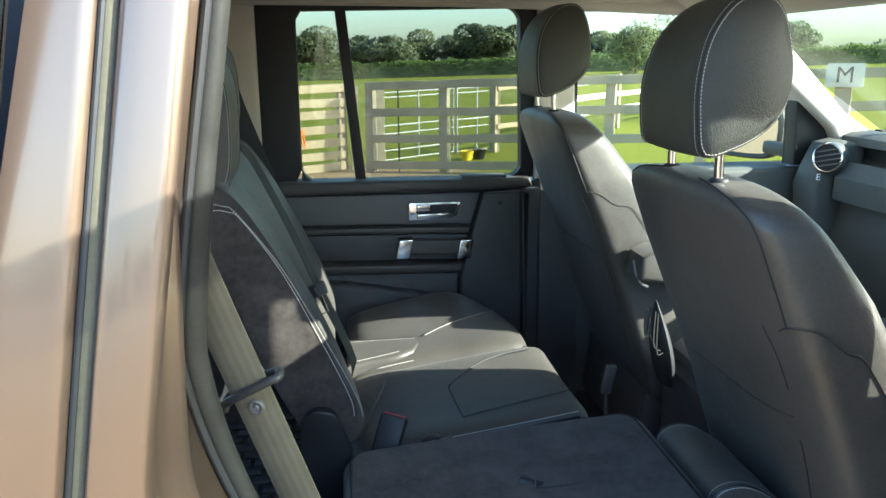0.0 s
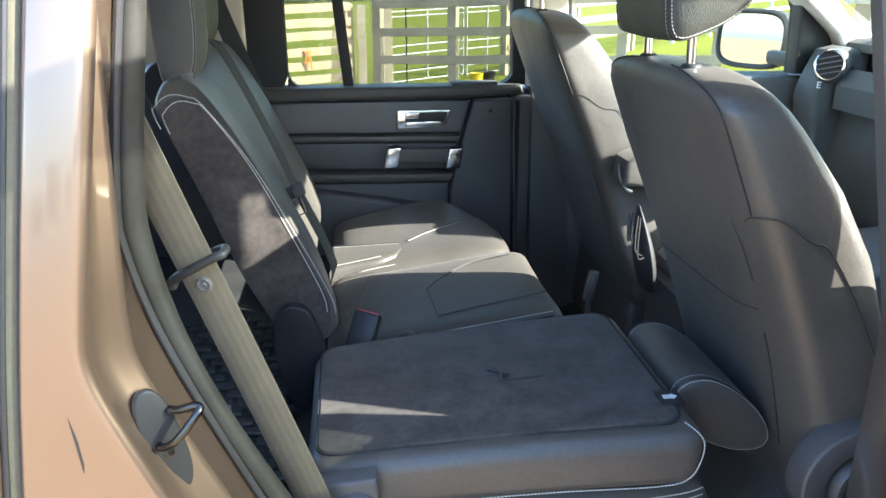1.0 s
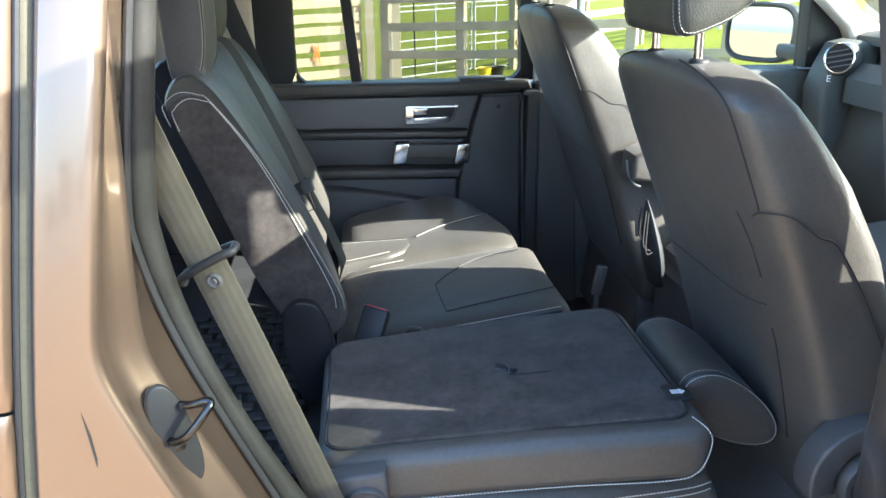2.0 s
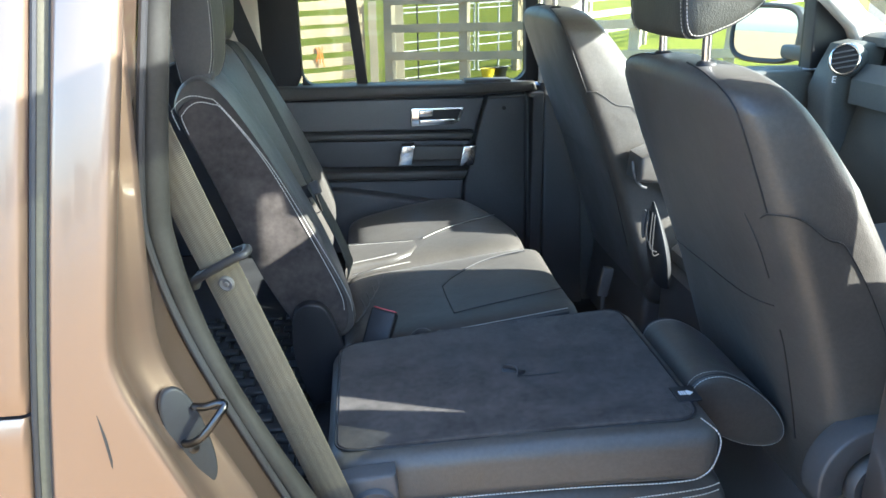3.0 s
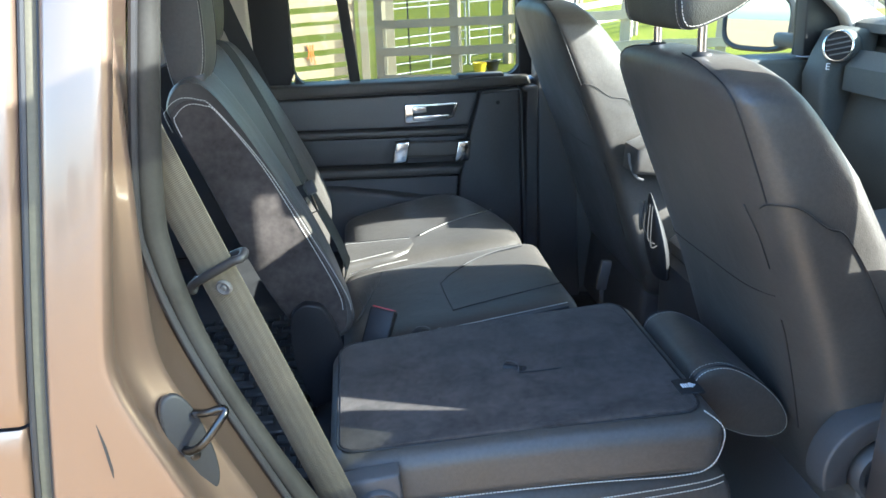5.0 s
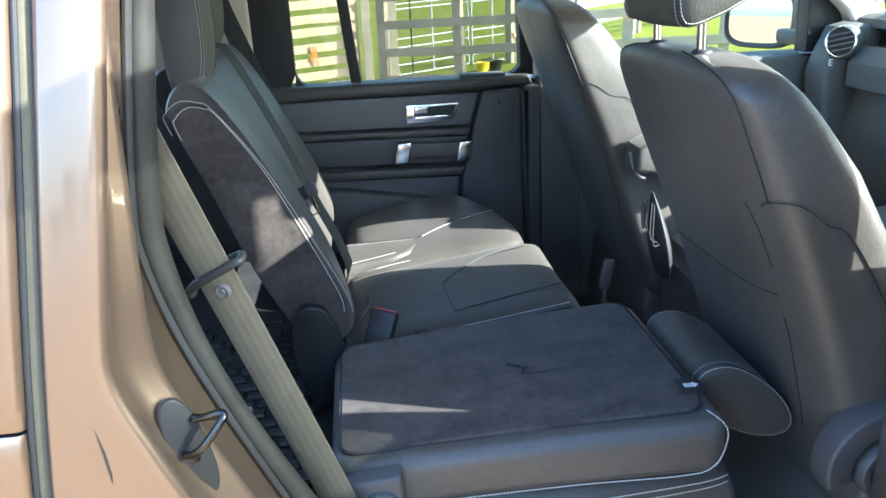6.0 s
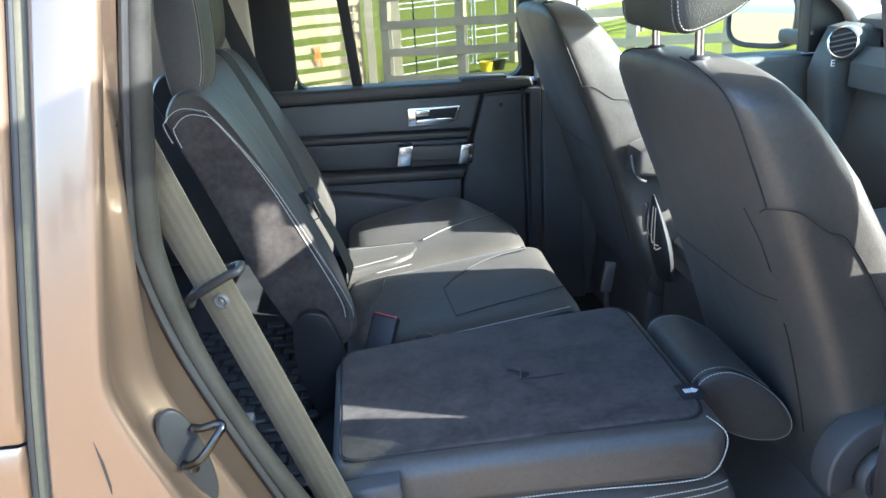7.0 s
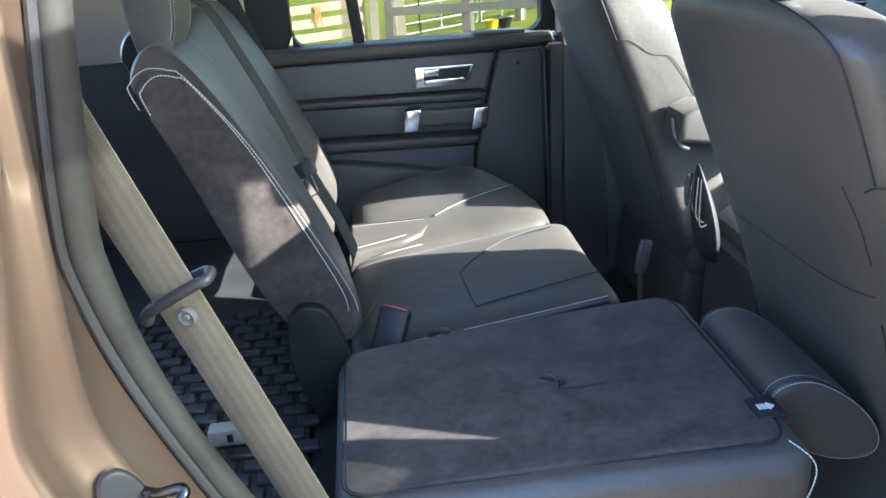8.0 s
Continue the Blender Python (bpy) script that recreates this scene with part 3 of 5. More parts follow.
# switch on the top rail, small marks
bm = B()
box(bm, (0.47, 2.385, 1.270), (0.14, 0.05, 0.012), 0.004)
part("window_switch", bm, TRIM, dr)
bm = B()
lathe(bm, [(0.0, 0.0), (0.006, 0.0), (0.006, 0.003), (0.004, 0.004), (0.0, 0.004)], pose(0.518, 2.352, 1.19, 90, 0, 0), 12)
part("screw_cap", bm, SEAM, dr)
# window frame bars and panes
bm = B()
prism(bm, [(-0.20, 1.262), (-0.102, 1.262), (-0.084, 1.30), (-0.082, 1.735), (-0.066, 1.760), (-0.20, 1.80)], "y", 2.385, 2.44, 0.006)
wf = part("window_frame", bm, FRAME, dr)
bm = B()
prism(bm, [(-0.20, 1.800), (-0.07, 1.758), (0.56, 1.770), (0.60, 1.770), (0.63, 1.768), (0.63, 1.805)], "y", 2.386, 2.44, 0.006)
part("top_bar", bm, FRAME, dr)
bm = B()
prism(bm, [(0.592, 1.262), (0.632, 1.262), (0.632, 1.772), (0.578, 1.775)], "y", 2.387, 2.44, 0.006)
part("front_bar", bm, FRAME, dr)
bm = B()
prism(bm, [(0.077, 1.262), (0.109, 1.262), (0.062, 1.765), (0.030, 1.765)], "y", 2.400, 2.428, 0.003)
part("divider", bm, FRAME, dr)
for cx, cz, a0 in ((-0.083, 1.264, 180), (0.580, 1.772, 0), (0.594, 1.266, 270)):
    bm = B()
    sx, sz = (1 if a0 == 180 else -1), (-1 if a0 == 0 else 1)
    arc = [(cx + sx * 0.045 + 0.045 * math.cos(radians(a0 + 9 * i)), cz + sz * 0.045 + 0.045 * math.sin(radians(a0 + 9 * i))) for i in range(11)]
    prism(bm, [(cx - 0.003 * sx, cz - 0.003 * sz)] + arc, "y", 2.392, 2.436, 0.001, 1)
    part("frame_corner", bm, FRAME, dr)
for x0, x1, x2, x3, nm in ((-0.12, 0.087, 0.054, -0.12, "quarter_pane"), (0.089, 0.61, 0.60, 0.056, "main_pane")):
    bm = B()
    prism(bm, [(x0, 1.25), (x1, 1.25), (x2, 1.775), (x3, 1.775)], "y", 2.412, 2.416, 0.0, 1)
    ob = part(nm, bm, REAR_GLASS, dr)
    ob.visible_shadow = False

# ---- front passenger door with mirror ----
fd = thing("front_door", (1.1, 2.45, 0.5), "black-trimmed front passenger car door, shut", "car door")
bm = B()
prism(bm, [(0.76, 0.46), (1.80, 0.46), (1.80, 1.20), (1.60, 1.274), (0.76, 1.274)], "y", 2.37, 2.56, 0.014)
part("door_panel", bm, DASH, fd)
bm = B()
prism(bm, [(1.492, 1.283), (1.68, 1.283), (1.60, 1.39), (1.500, 1.49), (1.482, 1.49)], "y", 2.36, 2.43, 0.006)
part("mirror_sail", bm, FRAME, fd)
bm = B()
prism(bm, [(0.735, 1.262), (0.770, 1.262), (0.764, 1.762), (1.12, 1.764), (1.20, 1.74), (1.462, 1.55), (1.486, 1.48), (1.505, 1.49), (1.48, 1.60), (1.22, 1.80), (0.72, 1.80)], "y", 2.39, 2.44, 0.005)
part("window_frame", bm, FRAME, fd)
bm = B()
prism(bm, [(0.75, 1.27), (1.50, 1.27), (1.49, 1.55), (1.20, 1.78), (0.745, 1.78)], "y", 2.412, 2.416, 0.0, 1)
ob = part("window_pane", bm, GLASS, fd)
ob.visible_shadow = False
MN = Vector((-0.89, -0.45, 0.04)).normalized()
MS = Vector((0, 0, 1)).cross(MN).normalized()
MM = Matrix((MS, MN.cross(MS), MN)).transposed().to_4x4()
MM.translation = (1.552, 2.770, 1.362)


def mirror_ring(sx, sz, d, n=32):
    return [MM @ Vector((sx * sgn_pow(math.cos(a), 0.55), sz * sgn_pow(math.sin(a), 0.6), d)) for a in [2 * math.pi * j / n for j in range(n)]]


rows = [mirror_ring(0.128, 0.088, -0.004), mirror_ring(0.130, 0.090, 0.006), mirror_ring(0.138, 0.098, 0.010), mirror_ring(0.146, 0.105, 0.002)]
rows += [mirror_ring(0.148 * (1 - 0.55 * u ** 2.5), 0.106 * (1 - 0.6 * u ** 2.5), -0.15 * u) for u in [0.1 * k for k in range(11)]]
mirror = part("mirror_housing", loft(B(), rows), TRIM, fd, "black door mirror housing")
part("mirror_glass", loft(B(), [mirror_ring(0.127, 0.087, -0.003), mirror_ring(0.127, 0.087, 0.001)]), MIRROR, mirror, "mirror glass")
bm = B()
box(bm, (1.63, 2.61, 1.305), (0.10, 0.20, 0.05), 0.015)
part("mirror_arm", bm, TRIM, mirror)

# ---- dashboard ----
da = thing("dashboard", (1.6, MID, 0.6), "black soft-touch dashboard with a round chrome-ringed air vent", "dashboard")
pr = [(1.55, 0.62), (1.50, 0.90), (1.47, 1.02), (1.48, 1.12), (1.50, 1.20), (1.53, 1.255), (1.55, 1.300), (1.60, 1.315), (1.608, 1.345), (1.535, 1.360), (1.540, 1.384), (1.57, 1.394), (1.66, 1.40), (1.80, 1.38), (1.94, 1.29), (1.95, 0.62)]
rows = []
for i in range(41):
    y = 0.90 + 1.44 * i / 40
    k = 0.03 * math.cos(2 * math.pi * (y - MID) / 1.5)
    rows.append([(x + 0.06 * (1.95 - x) / 0.45 - k * (0.4 if z < 1.1 else 1.0) * (1.95 - x) / 0.5, y, z) for x, z in pr])
part("body", loft(B(), rows), DASH, da)
fv = look((1.516, 2.222, 1.325), (1.516 + 0.70, 2.222 + 0.66, 1.22))
bm = B()
lathe(bm, [(0.030, -0.12), (0.050, -0.10), (0.051, -0.03), (0.050, -0.004), (0.045, 0.006), (0.030, 0.006)], fv, 36)
part("vent_pod", bm, DASH, da)
bm = B()
tube(bm, [fv @ Vector((0.040 * math.cos(a), 0.043 * math.sin(a), 0.010)) for a in [2 * math.pi * i / 36 for i in range(36)]], 0.0040, 8, closed=True)
vr = part("vent_ring", bm, CHROME, da, "chrome vent ring")
bm = B()
lathe(bm, [(0.0, 0.0), (0.039, 0.0), (0.039, 0.0095), (0.0, 0.0095)], fv, 32)
part("vent_cup", bm, SEAM, vr)
for k in range(4):
    bm = B()
    h = -0.022 + 0.0147 * k
    w = 2 * math.sqrt(0.035 ** 2 - h * h)
    box(bm, (0, h, 0.012), (w, 0.004, 0.008), 0.0012, fv @ pose(0, 0, 0, 0, 0, 14))
    part("vent_slat", bm, TRIM_GREY, vr)
bm = B()
prism(bm, [(1.53, 0.80), (1.60, 0.80), (1.65, 1.36), (1.58, 1.375), (1.53, 1.365), (1.50, 1.30), (1.478, 1.235)], "y", 2.226, 2.345, 0.02, 4)
part("end_panel", bm, DASH, da)
bm = B()
prism(bm, [(1.53, 1.20), (1.59, 1.21), (1.63, 1.30), (1.57, 1.315), (1.53, 1.27)], "y", 1.72, 2.215, 0.02, 4)
part("airbag_cover", bm, DASH, da, "smooth grey passenger airbag cover")
for k in range(5):
    bm = B()
    box(bm, (1.66 + 0.02 * k, 2.20 - 0.012 * k, 1.408), (0.012, 0.030, 0.006), 0.002)
    part("demister_slot", bm, SEAM, da)


def letter(text, size, m, material, parent, name="lettering"):
    c = bpy.data.curves.new(name, "FONT")
    c.body, c.size, c.extrude, c.offset = text, size, 0.0006, 0.0
    c.align_x, c.align_y = "CENTER", "CENTER"
    tmp = bpy.data.objects.new(name, c)
    scene.collection.objects.link(tmp)
    me = bpy.data.meshes.new_from_object(tmp.evaluated_get(bpy.context.evaluated_depsgraph_get()))
    bpy.data.objects.remove(tmp)
    me.transform(m)
    me.materials.clear()
    me.materials.append(material)
    ob = new(name, me)
    ob.parent = parent
    ob.matrix_parent_inverse = world_of(parent).inverted()
    return ob


letter("E", 0.027, look((1.468, 2.190, 1.271), (1.468 + 0.66, 2.190 + 0.70, 1.20)), WHITE, da)


# ---- seats ----
def pad(x0, x1, y0, y1, z0, z1, n=5.0, ends=6.0, steps=28, slope=0.0, crown=0.0):
    """An upholstered cushion: rounded on all sides; slope lifts it towards x1."""
    xc, yc, zc, hx, hy, hz = (x0 + x1) / 2, (y0 + y1) / 2, (z0 + z1) / 2, (x1 - x0) / 2, (y1 - y0) / 2, (z1 - z0) / 2
    rings = []
    for i in range(steps + 1):
        u = -math.cos(math.pi * i / steps)
        e = max(1 - abs(u) ** ends, 0.0) ** (1 / ends) if abs(u) < 1 else 0.02
        e = max(e, 0.02)
        ring = []
        for j in range(48):
            a = 2 * math.pi * j / 48
            y, z = sgn_pow(math.cos(a), 2 / n), sgn_pow(math.sin(a), 2 / n)
            k = crown * (1 - y * y) * (1 - u * u) if z > 0 else 0
            ring.append((xc + hx * u, yc + hy * (0.90 + 0.10 * e) * y * (1 if e > 0.5 else e + 0.5), zc + hz * e * z + slope * u + k))
        rings.append(ring)
    return loft(B(), rings)


class Back:
    """A front seat's backrest surface, from rows (z, rear x, front x, half width)."""
    def __init__(self, rows, yc, n=3.0, flare=0.0, near=0.0, full=1.0):
        self.rows, self.yc, self.n, self.flare, self.near, self.full = rows, yc, n, flare, near, full

    def at(self, z, deg, out=0.0):
        r, f, w = lerp(self.rows, z)
        a = radians(deg)
        x = (r + f) / 2 + ((f - r) / 2 + out) * sgn_pow(math.cos(a), 2 / self.n)
        low = min(max((1.27 - z) / 0.07, 0.0), 1.0) if self.full > 1 else 1.0
        side, wide = (self.near, 1.0) if math.sin(a) < 0 else (self.flare, 1 + (self.full - 1) * low)
        return Vector((x, self.yc + (w * wide + out) * (1 - side * math.cos(a)) * sgn_pow(math.sin(a), 2 / self.n), z))

    def mesh(self, z0, z1, steps=60, k=56):
        rings = []
        for i in range(steps + 1):
            u = i / steps
            z = z0 + (z1 - z0) * (1 - (1 - u) ** 1.6)
            rings.append([self.at(z, 360 * j / k) for j in range(k)])
        return loft(B(), rings)

    def line(self, rows, out=0.0012, n=24):
        return [self.at(z, d, out) for z, d, _ in spline([(z, d, 0) for z, d in rows], n)]


def headrest(seat, outline, yc, hw, bulge, mat_face, near=0.0, far=0.0, slim=1.0, wing=0.0):
    """A padded headrest: side outline carried across, with flat stitched side faces."""
    ol = [(v.x, v.z) for v in spline([(x, 0, z) for x, z in outline], 5, closed=True)]
    cx, cz = sum(p[0] for p in ol) / len(ol), sum(p[1] for p in ol) / len(ol)

    low, high = min(p[1] for p in ol), max(p[1] for p in ol)

    def ring(s, y):
        out = []
        for x, z in ol:
            v = Vector((cx + (x - cx) * s, y, cz + (z - cz) * s))
            u = min(max((v.z - low) / (high - low) - 0.12, 0.0) / 0.88, 1.0)
            v.y = yc + (y - yc) * (slim if y > yc else 1.0) * (1 - (near if y < yc else far) * (1 - math.sqrt(1 - 0.98 * u * u)))
            if y > yc:
                v.y += wing * max(0.0, v.x - cx + 0.02) / 0.08
            out.append(v)
        return out

    rows = [ring(0.12, yc - hw - bulge), ring(0.5, yc - hw - bulge * 0.85), ring(0.8, yc - hw - bulge * 0.5), ring(0.945, yc - hw - 0.002), ring(0.985, yc - hw + 0.002), ring(0.992, yc - hw + 0.008)]
    for i in range(9):
        u = -0.9 + 1.8 * i / 8
        rows.append(ring(1.0 + 0.025 * (1 - u * u), yc + hw * u))
    rows += [ring(0.992, yc + hw - 0.008), ring(0.985, yc + hw - 0.002), ring(0.945, yc + hw + 0.002), ring(0.8, yc + hw + bulge * 0.5), ring(0.5, yc + hw + bulge * 0.85), ring(0.12, yc + hw + bulge)]
    hr = part("headrest", loft(B(), rows), mat_face, seat, "black leather headrest with white stitching", angle=60)
    for s in (-1, 1):
        for k, off in ((0.962, 0.0008), (1.004, -0.0115)):
            c = ring(k, yc + s * (hw + off))
            part("stitching", sew(B(), c + c[:1], 0.0052, 0.0036, 0.0006), THREAD, hr)
        part("seam", tube(B(), ring(0.995, yc + s * (hw - 0.0035)), 0.0012, 5, closed=True), SEAM, hr)
    return hr


def front_seat(driver):
    yc = 1.197
    st = thing("front_seat", (1.0, yc, 0.53), "black leather front car seat with stitched headrest on steel posts", "car seat", "front seats")
    bk = Back([(0.74, 0.80, 0.93, 0.235), (0.80, 0.778, 0.925, 0.247), (0.90, 0.742, 0.905, 0.250), (1.05, 0.690, 0.868, 0.250), (1.20, 0.628, 0.815, 0.247), (1.30, 0.586, 0.755, 0.243),
               (1.38, 0.556, 0.690, 0.235), (1.405, 0.547, 0.668, 0.228), (1.425, 0.543, 0.650, 0.207), (1.437, 0.545, 0.638, 0.180), (1.446, 0.551, 0.628, 0.142), (1.451, 0.561, 0.614, 0.09), (1.453, 0.580, 0.594, 0.04)], yc + (0.010 if driver else 0.0), 4.2 if driver else 6.0, 0.08 if driver else 0.0, -0.08 if driver else 0.05, 0.96 if driver else 1.09)
    part("backrest", bk.mesh(0.74, 1.453), LEATHER, st, "smooth black leather backrest", angle=60)
    part("seam", tube(B(), bk.line([(1.450, 200), (1.443, 226), (1.421, 240), (1.374, 240), (1.32, 238.5), (1.268, 237)]), 0.0012, 6), SEAM, st)
    part("seam", tube(B(), bk.line([(1.450, 160), (1.443, 134), (1.421, 120), (1.374, 120), (1.268, 123)]), 0.0012, 6), SEAM, st)
    arch = [(1.258, 229), (1.267, 239), (1.266, 261), (1.238, 269.5), (1.194, 272), (1.124, 277), (1.05, 282)]
    part("seam", tube(B(), bk.line(arch), 0.0011 if driver else 0.0006, 6), SEAM, st)
    part("piping", tube(B(), bk.line([(z + 0.002, d) for z, d in arch], 0.0020), 0.0006, 5), LEATHER, st)
    for rows_, r in (([(1.256, 214.5), (1.215, 218.5), (1.162, 219.5)], 0.0007), ([(1.086, 140), (1.092, 160), (1.099, 185), (1.115, 216)], 0.0008), ([(1.075, 215.5), (1.006, 213.5), (0.93, 210), (0.866, 206)], 0.0008)):
        part("seam", tube(B(), bk.line(rows_), r if driver else 0.5 * r, 6), SEAM, st)
        part("piping", tube(B(), bk.line([(z, d - 0.7) for z, d in rows_], 0.0018), 0.0005, 5), LEATHER, st)
    # cushion, valance and recline knob
    part("cushion", pad(0.80, 1.34, yc - 0.255, yc + 0.255, 0.70, 0.885, 4.5, 5.0, slope=0.02), LEATHER, st, "black leather seat cushion")
    bm = B()
    prism(bm, [(0.78, 0.56), (1.30, 0.56), (1.32, 0.74), (0.80, 0.74)], "y", yc - 0.23, yc + 0.23, 0.02)
    part("seat_base", bm, TRIM, st)
    if driver:
        bm = B()
        ol = [(0.812 + 0.092 * math.cos(a), 0.873 + 0.092 * math.sin(a)) for a in [radians(200 - 200 * i / 20) for i in range(21)]]
        il = [(0.815 + 0.056 * math.cos(a), 0.870 + 0.056 * math.sin(a)) for a in [radians(200 * i / 20) for i in range(21)]]
        prism(bm, ol + [(0.905, 0.79), (0.875, 0.81)] + il[1:], "y", yc - 0.272, yc - 0.225, 0.005)
        kb = part("side_valance", bm, TRIM, st, "dark grey plastic seat valance")
        bm = B()
        lathe(bm, [(0.0, -0.01), (0.048, -0.01), (0.048, 0.012), (0.044, 0.018), (0.036, 0.018), (0.033, 0.010), (0.0, 0.008)], pose(0.815, yc - 0.262, 0.866, 90, 0, 0), 32)
        part("recline_knob", bm, TRIM, kb, "black round adjuster knob")
    # posts and their guides
    for dy in (-0.079, 0.079):
        bm = B()
        tube(bm, [(0.573, yc + dy, 1.43), (0.571, yc + dy, 1.47), (0.570, yc + dy, 1.51)], 0.0068, 14)
        pt = part("headrest_post", bm, CHROME, st, "polished steel headrest post")
        bm = B()
        lathe(bm, [(0.0, -0.012), (0.014, -0.012), (0.0145, 0.001), (0.013, 0.004), (0.009, 0.006), (0.0, 0.006)], pose(0.573, yc + dy, 1.449), 20)
        part("post_guide", bm, SEAM, pt)
    headrest(st, [(0.532, 1.489), (0.520, 1.540), (0.520, 1.600), (0.535, 1.656), (0.568, 1.697), (0.608, 1.709), (0.636, 1.690), (0.652, 1.635), (0.655, 1.586), (0.645, 1.550), (0.620, 1.521), (0.578, 1.498)],
             yc, 0.108, 0.012, LEATHER_GRAIN, 0.2, 0.8, 0.95, 0.05 if driver else 0.0)
    return st


seat = front_seat(True)
other = front_seat(False)
other.matrix_basis = Matrix.Translation((-0.003, 0.850, 0.044)) @ other.matrix_basis

# rear bench: side outline of an upright back
BACK = [(-0.035, 0.935), (-0.104, 1.060), (-0.173, 1.242), (-0.216, 1.345), (-0.224, 1.376), (-0.206, 1.408), (-0.170, 1.417), (-0.139, 1.395), (-0.098, 1.335), (-0.046, 1.240), (0.018, 1.110), (0.058, 1.010), (0.066, 0.955), (0.035, 0.925)]
SIDE = [(-0.043, 0.950), (-0.104, 1.059), (-0.173, 1.242), (-0.214, 1.346), (-0.212, 1.368), (-0.190, 1.384), (-0.163, 1.381), (-0.141, 1.366), (-0.075, 1.268), (-0.008, 1.130), (0.037, 1.028), (0.046, 0.985), (0.038, 0.945), (-0.005, 0.930)]


def upright_back(st, y0, y1, dx=0.0, shift=((0, 0.0), (1, 0.0))):
    """A bench back of the side outline BACK; shift moves its front face along its width."""
    ol = [(v.x + dx, v.z) for v in spline([(x, 0, z) for x, z in BACK], 5, closed=True)]
    cx, cz = sum(p[0] for p in ol) / len(ol), sum(p[1] for p in ol) / len(ol)
    rows = []
    w = y1 - y0
    for y, s in ((y0 + 0.001, 0.90), (y0, 0.955), (y0 + 0.006, 0.982), (y0 + 0.02, 0.995), (y0 + 0.06, 1.0), (y0 + 0.3 * w, 1.0), ((y0 + y1) / 2, 0.99), (y0 + 0.7 * w, 1.0), (y1 - 0.06, 1.0), (y1 - 0.02, 0.995), (y1 - 0.006, 0.982), (y1, 0.955), (y1 - 0.001, 0.90)):
        ring = []
        for x, z in ol:
            f = min(max((x - dx + 0.085 + 0.42 * (z - 1.18)) / 0.05 + 0.5, 0.0), 1.0)
            ring.append((cx + (x - cx) * s + f * lerp(list(shift), (y - y0) / w)[0], y, cz + (z - cz) * (0.5 + 0.5 * s)))
        rows.append(ring)
    return part("backrest", loft(B(), rows), LEATHER, st, "black leather backrest", angle=60)


ms = thing("middle_rear_seat", (0.25, 1.56, 0.75), "black leather and suede middle rear seat, upright, with white stitching", "car seat", "rear seats")
mb = upright_back(ms, 1.380, 1.645, 0.0, ((0, -0.006), (0.3, -0.014), (1, -0.042)))
side = [(v.x, v.z) for v in spline([(x, 0, z) for x, z in SIDE], 5, closed=True)]
bm = B()
prism(bm, side, "y", 1.3765, 1.392, 0.003)
sp = part("side_panel", bm, SUEDE, mb, "black suede side panel with double white stitching")
bm = B()
top = [Vector((x, 1.3755, z)) for x, z in side[14:56]]
cx, cz = -0.085, 1.16
sew(bm, [Vector((cx + (p.x - cx) * 0.945, 1.3755, cz + (p.z - cz) * 0.972)) for p in top])
sew(bm, [Vector((cx + (p.x - cx) * 1.06, 1.3775, cz + (p.z - cz) * 1.018)) for p in top])
part("stitching", bm, THREAD, mb)
headrest(ms, [(-0.210, 1.394), (-0.218, 1.430), (-0.221, 1.490), (-0.219, 1.555), (-0.205, 1.606), (-0.184, 1.625), (-0.164, 1.610), (-0.154, 1.560), (-0.154, 1.480), (-0.161, 1.428), (-0.176, 1.400), (-0.193, 1.389)], 1.488, 0.068, 0.005, LEATHER)
for dy in (-0.04, 0.04):
    bm = B()
    tube(bm, [(-0.183, 1.488 + dy, 1.40), (-0.184, 1.488 + dy, 1.43)], 0.006, 10)
    part("headrest_post", bm, CHROME, ms)
bm = B()
box(bm, (-0.176, 1.432, 1.414), (0.03, 0.03, 0.014), 0.004)
part("release_button", bm, TRIM, ms)


def cush_z(x, y, c=1.58, w=0.19):
    """Height of a rear cushion's top: it rises to the front and is dished across its width."""
    return 0.914 + 0.14 * (x - 0.04) - 0.014 * max(0.0, 1 - ((y - c) / w) ** 2)


def tilt(bm, flat, c, w):
    """Bends a level cushion of top height flat to cush_z."""
    for v in bm.verts:
        v.co.z += (cush_z(v.co.x, v.co.y, c, w) - flat) * (1.0 if v.co.z > flat - 0.08 else 0.6)
    return bm


def on_cushion(pts, n=8, up=0.0012, c=1.58, w=0.19):
    return [Vector((p.x, p.y, cush_z(p.x, p.y, c, w) + up)) for p in spline([(x, y, 0) for x, y in pts], n)]


part("cushion", tilt(pad(0.03, 0.497, 1.376, 1.762, 0.80, 0.972, 6.0, 7.0), 0.972, 1.58, 0.19), LEATHER, ms, "black leather middle cushion", angle=60)
part("seam", tube(B(), on_cushion([(0.246, 1.600), (0.249, 1.527), (0.253, 1.440)]), 0.0012, 6), SEAM, ms)
part("seam", tube(B(), on_cushion([(0.253, 1.440), (0.321, 1.452), (0.416, 1.463), (0.480, 1.470)]), 0.0012, 6), SEAM, ms)
part("seam", tube(B(), on_cushion([(0.246, 1.600), (0.277, 1.640), (0.335, 1.682), (0.391, 1.700), (0.450, 1.704)]), 0.0012, 6), SEAM, ms)
part("piping", tube(B(), on_cushion([(0.247, 1.604), (0.277, 1.644), (0.335, 1.686), (0.391, 1.704), (0.450, 1.708)], up=0.0018), 0.0009, 5), TRIM_GREY, ms)
part("seam", tube(B(), [p - Vector((0, 0, 0.021)) for p in on_cushion([(0.06, 1.379), (0.20, 1.378), (0.34, 1.378), (0.47, 1.380)])], 0.0028, 6), SEAM, ms)
